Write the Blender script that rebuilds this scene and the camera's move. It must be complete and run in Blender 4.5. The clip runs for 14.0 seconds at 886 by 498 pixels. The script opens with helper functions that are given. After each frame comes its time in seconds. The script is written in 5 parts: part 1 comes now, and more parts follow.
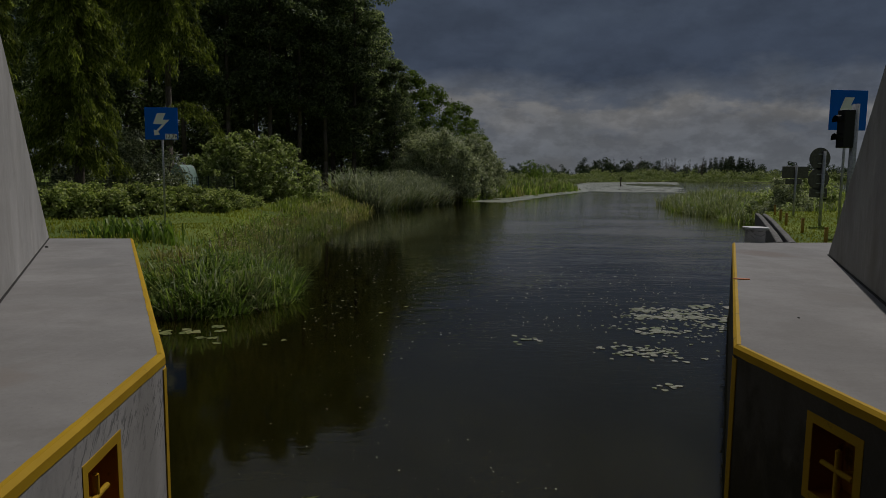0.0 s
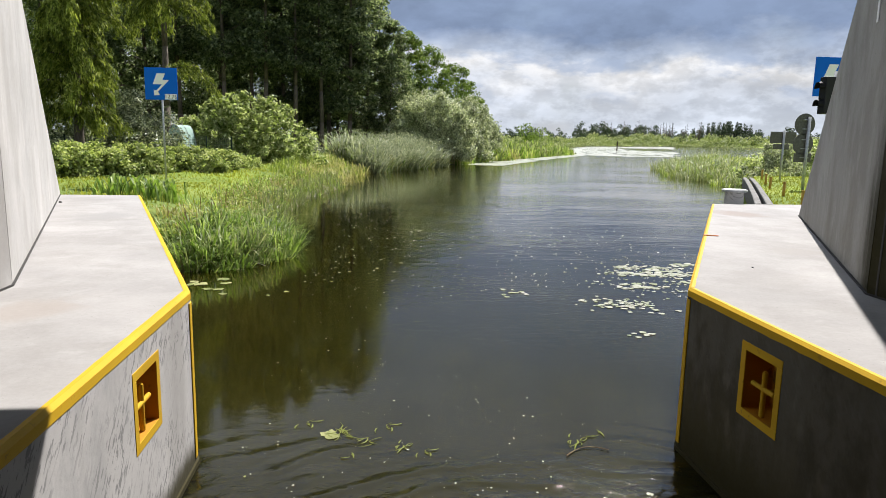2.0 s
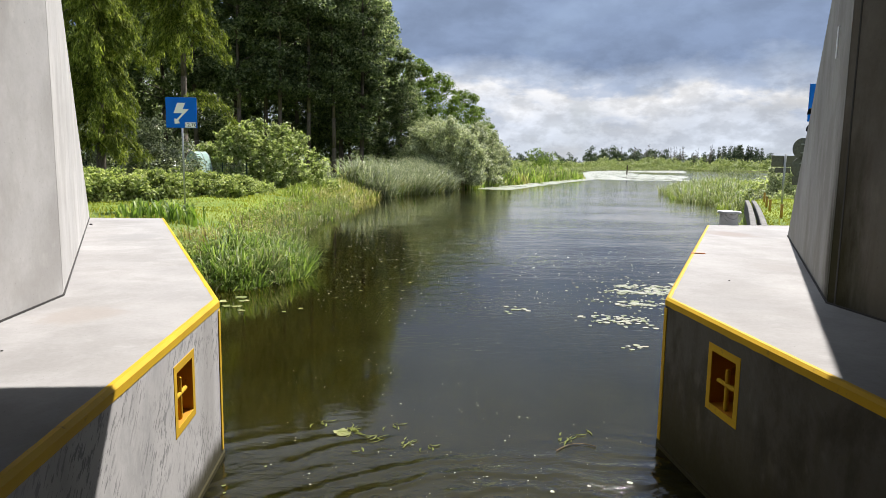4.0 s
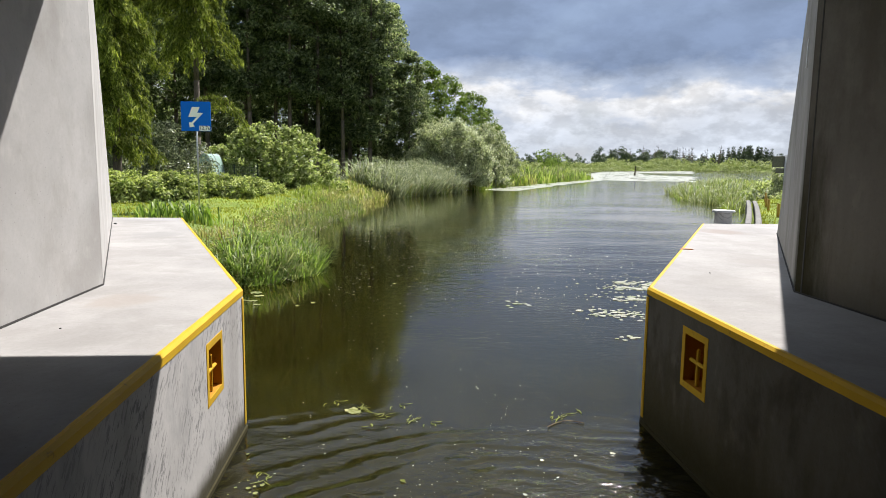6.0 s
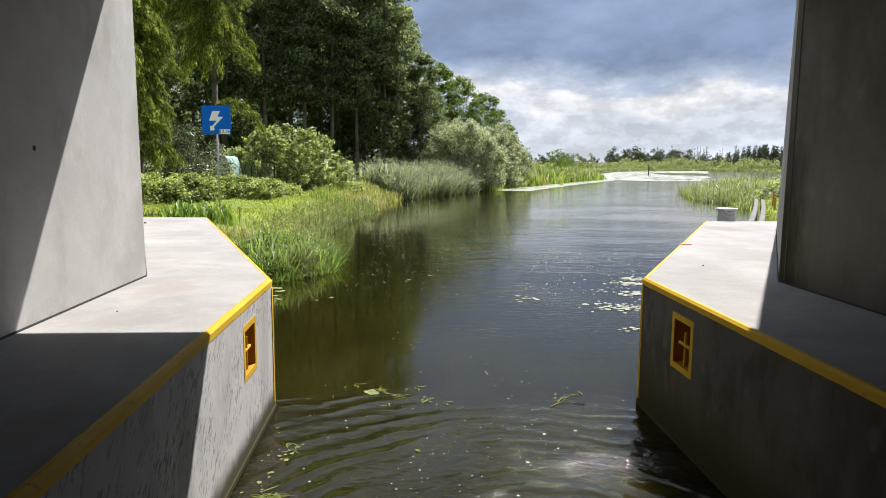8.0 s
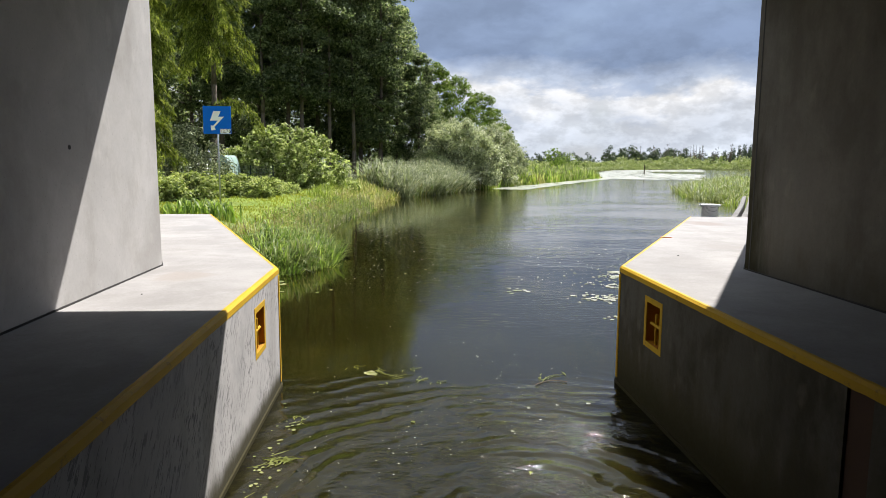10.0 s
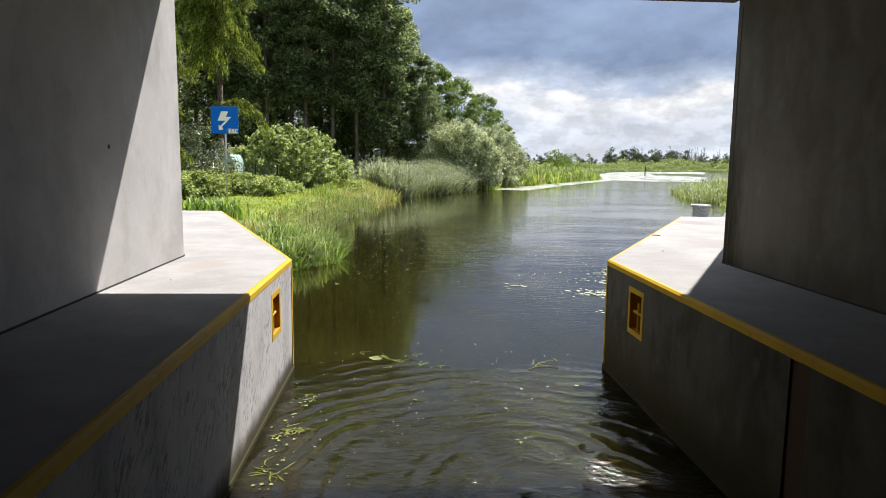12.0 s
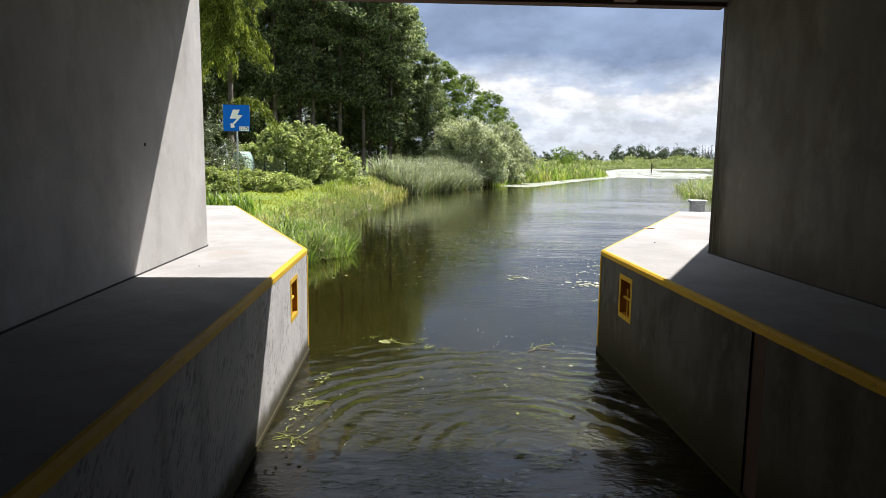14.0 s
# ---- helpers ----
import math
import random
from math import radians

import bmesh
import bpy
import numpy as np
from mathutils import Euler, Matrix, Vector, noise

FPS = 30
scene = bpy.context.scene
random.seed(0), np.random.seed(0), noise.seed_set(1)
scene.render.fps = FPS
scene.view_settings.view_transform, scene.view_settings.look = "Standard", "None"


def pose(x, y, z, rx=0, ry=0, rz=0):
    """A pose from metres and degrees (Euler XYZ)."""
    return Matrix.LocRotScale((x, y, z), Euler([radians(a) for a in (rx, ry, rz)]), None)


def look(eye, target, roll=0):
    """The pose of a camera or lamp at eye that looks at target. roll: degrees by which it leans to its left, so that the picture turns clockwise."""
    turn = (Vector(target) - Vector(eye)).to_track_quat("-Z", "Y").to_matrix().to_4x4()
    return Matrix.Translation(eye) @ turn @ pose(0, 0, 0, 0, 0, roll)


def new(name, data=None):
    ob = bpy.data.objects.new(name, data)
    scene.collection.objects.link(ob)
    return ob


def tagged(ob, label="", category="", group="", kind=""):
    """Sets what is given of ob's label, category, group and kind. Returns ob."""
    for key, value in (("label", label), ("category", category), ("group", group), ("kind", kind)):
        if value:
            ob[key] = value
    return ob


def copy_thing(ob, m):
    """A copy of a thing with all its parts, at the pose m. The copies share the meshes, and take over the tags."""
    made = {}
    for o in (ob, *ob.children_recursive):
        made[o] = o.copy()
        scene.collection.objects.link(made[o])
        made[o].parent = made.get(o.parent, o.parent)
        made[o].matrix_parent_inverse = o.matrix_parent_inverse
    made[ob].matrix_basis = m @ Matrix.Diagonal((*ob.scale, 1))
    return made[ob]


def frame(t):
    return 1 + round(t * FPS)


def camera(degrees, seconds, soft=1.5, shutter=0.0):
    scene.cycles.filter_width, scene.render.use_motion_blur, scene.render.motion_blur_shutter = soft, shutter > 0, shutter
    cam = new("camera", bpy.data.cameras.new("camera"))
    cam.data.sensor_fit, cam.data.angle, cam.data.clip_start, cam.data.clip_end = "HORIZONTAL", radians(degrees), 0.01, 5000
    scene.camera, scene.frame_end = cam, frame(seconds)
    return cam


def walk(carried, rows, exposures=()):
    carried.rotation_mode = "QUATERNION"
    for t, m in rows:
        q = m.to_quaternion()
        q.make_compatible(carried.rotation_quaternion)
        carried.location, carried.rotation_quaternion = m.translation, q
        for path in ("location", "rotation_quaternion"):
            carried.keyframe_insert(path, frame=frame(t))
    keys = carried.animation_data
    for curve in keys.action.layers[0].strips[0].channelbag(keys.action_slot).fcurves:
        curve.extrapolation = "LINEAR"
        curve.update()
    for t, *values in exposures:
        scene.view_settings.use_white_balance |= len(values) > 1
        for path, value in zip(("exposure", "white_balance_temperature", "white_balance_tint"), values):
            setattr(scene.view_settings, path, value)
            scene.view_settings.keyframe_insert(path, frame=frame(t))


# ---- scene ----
cam = camera(67.2, 14.0, soft=0.85)
PATH = [
    (0, (-0.677, -5.03, 2.937), (-0.479, -3.052, 2.713), 0.6),
    (0.5, (-0.683, -5.203, 2.923), (-0.478, -3.233, 2.649), 0.7),
    (1, (-0.692, -5.378, 2.916), (-0.495, -3.417, 2.576), 0.9),
    (1.5, (-0.695, -5.557, 2.916), (-0.479, -3.598, 2.571), 1.1),
    (2, (-0.701, -5.749, 2.917), (-0.49, -3.788, 2.585), 1.1),
    (2.5, (-0.696, -5.936, 2.919), (-0.498, -3.969, 2.615), 1.1),
    (3, (-0.692, -6.125, 2.926), (-0.512, -4.152, 2.653), 1.0),
    (5.5, (-0.639, -6.989, 2.937), (-0.463, -5.013, 2.68), 0.7),
    (6, (-0.651, -7.17, 2.942), (-0.499, -5.193, 2.685), 0.7),
    (6.5, (-0.651, -7.334, 2.944), (-0.526, -5.355, 2.683), -0.3),
    (7, (-0.655, -7.519, 2.953), (-0.547, -5.539, 2.693), -0.1),
    (7.5, (-0.661, -7.676, 2.952), (-0.547, -5.696, 2.692), 0.3),
    (8, (-0.673, -7.859, 2.948), (-0.561, -5.879, 2.693), 0.4),
    (10.5, (-0.659, -8.725, 2.927), (-0.537, -6.746, 2.669), 0.3),
    (11, (-0.67, -8.898, 2.928), (-0.554, -6.918, 2.67), 0.3),
    (11.5, (-0.682, -9.071, 2.922), (-0.57, -7.091, 2.666), 0.5),
    (12, (-0.698, -9.264, 2.923), (-0.58, -7.284, 2.667), 0.7),
    (12.5, (-0.694, -9.433, 2.922), (-0.576, -7.453, 2.665), 0.5),
    (13, (-0.697, -9.604, 2.925), (-0.589, -7.624, 2.665), 0.4),
    (13.5, (-0.703, -9.782, 2.919), (-0.601, -7.802, 2.656), 0.5),
    (14, (-0.712, -9.977, 2.917), (-0.613, -7.997, 2.652), 0.7),
]
EXPOSURES = [(0.0, -1.77), (0.5, -0.77), (1.0, 0.15), (1.5, 0.82), (3.0, 0.84), (5.5, 0.86), (8.0, 0.90), (10.5, 0.92), (14.0, 1.06)]
walk(cam, [(t, look(e, a, r)) for t, e, a, r in PATH], EXPOSURES)

# ---------------------------------------------------------------- light
SUN_TO = Vector((0.417, 0.655, 1.0)).normalized()
sun_data = bpy.data.lights.new("sun", "SUN")
sun_data.energy, sun_data.angle, sun_data.color = 5.0, radians(0.6), (1.0, 0.955, 0.92)
sun = new("sun", sun_data)
sun.matrix_world = look(SUN_TO * 60, (0, 0, 0))


class Nodes:
    """A node tree written in short form."""

    def __init__(self, tree):
        self.tree = tree
        tree.nodes.clear()

    def add(self, kind, ins=None, **props):
        n = self.tree.nodes.new(kind)
        for k, v in props.items():
            setattr(n, k, v)
        for k, v in (ins or {}).items():
            self.put(n.inputs[k], v)
        return n

    def put(self, socket, v):
        if isinstance(v, bpy.types.NodeSocket):
            self.tree.links.new(v, socket)
        elif isinstance(v, bpy.types.Node):
            self.tree.links.new(v.outputs[0], socket)
        else:
            socket.default_value = v

    def math(self, op, a, b=0.0, c=0.0, clamp=False):
        n = self.add("ShaderNodeMath", operation=op, use_clamp=clamp)
        for k, v in enumerate((a, b, c)):
            self.put(n.inputs[k], v)
        return n.outputs[0]

    def mix(self, f, a, b, blend="MIX"):
        n = self.add("ShaderNodeMix", data_type="RGBA", blend_type=blend)
        self.put(n.inputs[0], f)
        self.put(n.inputs[6], a)
        self.put(n.inputs[7], b)
        return n.outputs[2]

    def ramp(self, f, stops, interp="LINEAR"):
        n = self.add("ShaderNodeValToRGB", {0: f})
        n.color_ramp.interpolation = interp
        el = n.color_ramp.elements
        while len(el) < len(stops):
            el.new(0.5)
        for e, (p, c) in zip(el, stops):
            e.position = p
            e.color = (*c, 1) if isinstance(c, tuple) else (c, c, c, 1)
        return n.outputs[0]

    def span(self, v, a, b, lo=0.0, hi=1.0):
        n = self.add("ShaderNodeMapRange", {0: v, 1: a, 2: b, 3: lo, 4: hi}, interpolation_type="SMOOTHSTEP")
        return n.outputs[0]

    def noise(self, vec, scale, detail=4.0, rough=0.55, dist=0.0):
        return self.add("ShaderNodeTexNoise", {"Vector": vec, "Scale": scale, "Detail": detail, "Roughness": rough, "Distortion": dist}).outputs[0]

    def scaled(self, vec, s, rot=(0, 0, 0)):
        return self.add("ShaderNodeMapping", {0: vec, 2: rot, 3: s}).outputs[0]


def make_world():
    """A broken, heavy summer sky: dark cloud above, a bright bank of cumulus low down, clear sky in the gaps."""
    w = bpy.data.worlds.new("sky")
    scene.world = w
    w.use_nodes = True
    n = Nodes(w.node_tree)
    sky = n.add("ShaderNodeTexSky", sky_type="NISHITA", sun_disc=False)
    sky.sun_elevation = math.asin(SUN_TO.z)
    sky.sun_rotation = math.atan2(SUN_TO.x, SUN_TO.y)
    clear = n.mix(1.0, sky.outputs[0], (0.08, 0.08, 0.08, 1), "MULTIPLY")
    way = n.add("ShaderNodeTexCoord").outputs["Generated"]
    sep = n.add("ShaderNodeSeparateXYZ", {0: way})
    up = sep.outputs[2]
    big = n.noise(n.scaled(way, (1.0, 1.0, 1.9)), 4.2, 6, 0.5, 0.2)
    puff = n.noise(n.scaled(way, (1.0, 1.0, 2.1)), 13.0, 9, 0.55, 0.0)
    soft = n.noise(n.scaled(way, (1.0, 1.0, 2.6)), 8.0, 8, 0.55, 0.0)
    level = n.math("ADD", up, n.math("MULTIPLY", n.math("SUBTRACT", big, 0.5), 0.14))
    level = n.math("ADD", level, n.math("MULTIPLY", n.math("SUBTRACT", puff, 0.5), 0.06))
    base = n.ramp(level, [(0.0, (0.47, 0.51, 0.575)), (0.04, (0.44, 0.475, 0.54)), (0.07, (0.46, 0.485, 0.535)), (0.105, (0.59, 0.59, 0.60)),
                          (0.120, (0.34, 0.385, 0.47)), (0.16, (0.168, 0.220, 0.330)), (0.32, (0.188, 0.243, 0.352)), (0.43, (0.47, 0.51, 0.57)), (0.6, (0.42, 0.46, 0.53)), (1.0, (0.34, 0.385, 0.46))])
    shade = n.span(soft, 0.34, 0.66, 0.88, 1.08)
    tuft = n.noise(n.scaled(way, (1.0, 1.0, 1.8)), 24.0, 8, 0.6, 0.0)
    shade = n.math("MULTIPLY", shade, n.span(tuft, 0.38, 0.62, n.span(up, 0.10, 0.17, 0.84, 0.95), n.span(up, 0.10, 0.17, 1.08, 1.03)))
    cloud = n.mix(1.0, base, n.add("ShaderNodeCombineColor", {0: shade, 1: shade, 2: shade}), "MULTIPLY")
    hollow = n.math("MULTIPLY", n.span(n.noise(n.scaled(way, (1.0, 1.0, 2.4)), 9.0, 7, 0.55, 0.2), 0.50, 0.63, 0.0, 0.75), n.math("MULTIPLY", n.span(up, 0.03, 0.09), n.span(up, 0.10, 0.15, 1.0, 0.0)))
    cloud = n.mix(hollow, cloud, (0.27, 0.325, 0.435, 1))
    cover = n.span(n.noise(n.scaled(way, (1.5, 1.5, 3.0)), 2.0, 4), 0.30, 0.45, 0.8, 1.0)
    colour = n.mix(cover, clear, cloud)
    back = n.add("ShaderNodeBackground", {0: colour, 1: 0.87})
    n.add("ShaderNodeOutputWorld", {0: back})


make_world()


# ---------------------------------------------------------------- materials
def material(name, build):
    m = bpy.data.materials.new(name)
    m.use_nodes = True
    n = Nodes(m.node_tree)
    n.add("ShaderNodeOutputMaterial", {0: build(n)})
    return m


def place_of(n):
    return n.add("ShaderNodeNewGeometry").outputs["Position"]


def own_of(n):
    return n.add("ShaderNodeTexCoord").outputs["Object"]


def bump(n, height, strength=0.3, distance=0.02):
    return n.add("ShaderNodeBump", {"Height": height, "Strength": strength, "Distance": distance}).outputs[0]


def surface(n, colour, rough=0.7, normal=None, metal=0.0, spec=0.5, **more):
    ins = {"Base Color": colour, "Roughness": rough, "Metallic": metal, "Specular IOR Level": spec}
    if normal is not None:
        ins["Normal"] = normal
    ins.update(more)
    return n.add("ShaderNodeBsdfPrincipled", ins).outputs[0]


def concrete(tint, streaks=0.5, scrapes=0.0, wet=0.0, stains=0.0, mottle=0.0, corner=None, patches=(), band=(0.6, 1.9), tide=0.26):
    def build(n):
        p = place_of(n)
        z = n.add("ShaderNodeSeparateXYZ", {0: p}).outputs[2]
        cloudy = n.noise(p, 0.9, 5, 0.6, 0.4)
        fine = n.noise(p, 26.0, 5, 0.65)
        run = n.math("MULTIPLY", n.noise(n.scaled(p, (1.5, 1.5, 0.14)), 1.4, 3, 0.5), n.span(cloudy, 0.25, 0.65, 0.8, 1.12))
        dark = tuple(c * 0.80 for c in tint)
        c = n.mix(n.span(cloudy, 0.3, 0.72), (*dark, 1), (*tint, 1))
        c = n.mix(n.math("MULTIPLY", n.span(run, 0.50, 0.75), streaks), c, (tint[0] * 0.42, tint[1] * 0.41, tint[2] * 0.38, 1))
        c = n.mix(n.span(fine, 0.35, 0.75, 0.0, 0.10), c, (tint[0] * 0.5, tint[1] * 0.5, tint[2] * 0.49, 1))
        blot = n.noise(p, 2.6, 6, 0.7, 0.6)
        c = n.mix(n.span(blot, 0.52, 0.72, 0.0, 0.20), c, (tint[0] * 0.66, tint[1] * 0.63, tint[2] * 0.60, 1))
        spots = n.noise(p, 55.0, 2, 0.5)
        c = n.mix(n.span(spots, 0.70, 0.76, 0.0, 0.5), c, (tint[0] * 0.3, tint[1] * 0.3, tint[2] * 0.3, 1))
        if scrapes:
            mark = n.noise(n.scaled(n.scaled(p, (1, 1, 1), (radians(38), 0, 0)), (1, 24, 5.6)), 1.5, 4, 0.62, 0.15)
            where = n.noise(p, 1.7, 3)
            c = n.mix(n.math("MULTIPLY", n.math("MULTIPLY", n.span(mark, 0.535, 0.60), n.span(where, 0.34, 0.58)), scrapes), c, (0.17, 0.17, 0.17, 1))
            grime = n.noise(n.scaled(p, (1, 1.2, 0.6)), 1.5, 6, 0.7)
            c = n.mix(n.math("MULTIPLY", n.span(grime, 0.5, 0.68), 0.55 * scrapes), c, (0.26, 0.26, 0.26, 1))
        if mottle:
            g = n.noise(n.scaled(p, (1, 1, 0.6)), 1.5, 6, 0.64, 0.15)
            c = n.mix(n.span(g, 0.44, 0.62, 0.0, mottle), c, (tint[0] * 0.42, tint[1] * 0.39, tint[2] * 0.34, 1))
            pale = n.noise(n.scaled(p, (1.2, 1.2, 0.7)), 2.3, 4, 0.6)
            c = n.mix(n.span(pale, 0.58, 0.72, 0.0, 0.5 * mottle), c, (tint[0] * 1.7, tint[1] * 1.7, tint[2] * 1.65, 1))
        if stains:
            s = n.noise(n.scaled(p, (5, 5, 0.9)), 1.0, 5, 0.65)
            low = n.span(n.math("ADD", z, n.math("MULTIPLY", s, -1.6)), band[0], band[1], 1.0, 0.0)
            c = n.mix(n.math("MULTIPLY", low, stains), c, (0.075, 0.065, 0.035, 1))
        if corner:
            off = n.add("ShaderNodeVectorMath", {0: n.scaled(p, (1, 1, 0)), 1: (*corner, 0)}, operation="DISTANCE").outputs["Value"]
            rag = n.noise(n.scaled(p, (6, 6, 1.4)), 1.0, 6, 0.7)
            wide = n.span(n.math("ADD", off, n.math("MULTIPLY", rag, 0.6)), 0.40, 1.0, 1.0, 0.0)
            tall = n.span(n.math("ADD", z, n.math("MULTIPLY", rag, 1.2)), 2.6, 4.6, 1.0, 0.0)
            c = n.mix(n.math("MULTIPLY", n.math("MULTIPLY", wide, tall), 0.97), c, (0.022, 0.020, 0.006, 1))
        for px, py, size, shade_c in patches:
            off = n.add("ShaderNodeVectorMath", {0: n.scaled(p, (1, 1, 0)), 1: (px, py, 0)}, operation="DISTANCE").outputs["Value"]
            rag = n.noise(p, 1.6, 6, 0.65, 0.5)
            c = n.mix(n.span(n.math("ADD", off, n.math("MULTIPLY", rag, size * 1.6)), size * 1.0, size * 1.5, 0.7, 0.0), c, (*shade_c, 1))
        if wet:
            edge = n.math("ADD", z, n.math("MULTIPLY", n.math("SUBTRACT", n.noise(p, 5.0, 4), 0.5), 0.16))
            c = n.mix(n.span(edge, 0.10, tide, wet, 0.0), c, (0.045, 0.040, 0.018, 1))
        h = n.math("ADD", n.math("MULTIPLY", blot, 0.3), fine)
        return surface(n, c, n.span(fine, 0.3, 0.8, 0.75, 0.92), bump(n, h, 0.3, 0.004), spec=0.12)
    return build


def paint(colour, worn=(0.16, 0.15, 0.13), wear=0.35, rough=0.5, scale=9.0, spec=0.25):
    def build(n):
        p = place_of(n)
        a = n.noise(p, scale, 6, 0.65)
        b = n.noise(p, scale * 0.22, 4)
        c = n.mix(n.span(b, 0.3, 0.7, 0.0, 0.35), (*colour, 1), (colour[0] * 0.62, colour[1] * 0.58, colour[2] * 0.6, 1))
        c = n.mix(n.math("MULTIPLY", n.span(a, 0.60, 0.72), wear), c, (*worn, 1))
        return surface(n, c, rough, bump(n, a, 0.3, 0.004), spec=spec)
    return build


def plain_metal(colour, rough=0.4, metal=0.9):
    def build(n):
        a = n.noise(place_of(n), 14.0, 5, 0.6)
        c = n.mix(n.span(a, 0.3, 0.7), (*colour, 1), (colour[0] * 0.7, colour[1] * 0.7, colour[2] * 0.7, 1))
        return surface(n, c, n.span(a, 0.2, 0.8, rough, rough + 0.2), None, metal)
    return build


def foliage(a, b, c, translucent=0.35, rough=0.6, gloss=0.22):
    """Leaves: three greens spread leaf by leaf, thin enough to let the sun through."""
    def build(n):
        r = n.add("ShaderNodeNewGeometry").outputs["Random Per Island"]
        o = n.add("ShaderNodeObjectInfo").outputs["Random"]
        col = n.ramp(r, [(0.0, a), (0.55, b), (1.0, c)])
        col = n.mix(n.math("MULTIPLY", o, 0.35), col, (a[0] * 0.7, a[1] * 0.7, a[2] * 0.7, 1))
        front = surface(n, col, rough, None, 0.0, gloss)
        bright = n.mix(1.0, col, (1.08, 1.12, 0.68, 1), "MULTIPLY")
        thin = n.add("ShaderNodeBsdfTranslucent", {0: bright})
        return n.add("ShaderNodeMixShader", {0: translucent, 1: front, 2: thin}).outputs[0]
    return build


def bark(tint):
    def build(n):
        p = own_of(n)
        a = n.noise(n.scaled(p, (7, 7, 1.2)), 3.0, 6, 0.65)
        c = n.mix(n.span(a, 0.35, 0.65), (tint[0] * 0.4, tint[1] * 0.4, tint[2] * 0.4, 1), (*tint, 1))
        return surface(n, c, 0.9, bump(n, a, 0.6, 0.03), spec=0.2)
    return build


def build_ground(n):
    p = place_of(n)
    z = n.add("ShaderNodeSeparateXYZ", {0: p}).outputs[2]
    a, b = n.noise(p, 0.35, 5, 0.6), n.noise(p, 6.0, 6, 0.7)
    far = n.noise(n.scaled(p, (0.05, 0.12, 1)), 1.0, 6, 0.6)
    c = n.mix(n.span(b, 0.3, 0.7), (0.14, 0.20, 0.03, 1), (0.24, 0.32, 0.05, 1))
    c = n.mix(n.span(a, 0.4, 0.7, 0.0, 0.6), c, (0.30, 0.32, 0.09, 1))
    c = n.mix(n.span(far, 0.42, 0.62, 0.0, 0.7), c, (0.10, 0.145, 0.04, 1))
    c = n.mix(n.span(z, 0.05, 0.30, 1.0, 0.0), c, (0.045, 0.038, 0.022, 1))
    return surface(n, c, 0.95, bump(n, b, 0.8, 0.08), spec=0.15)


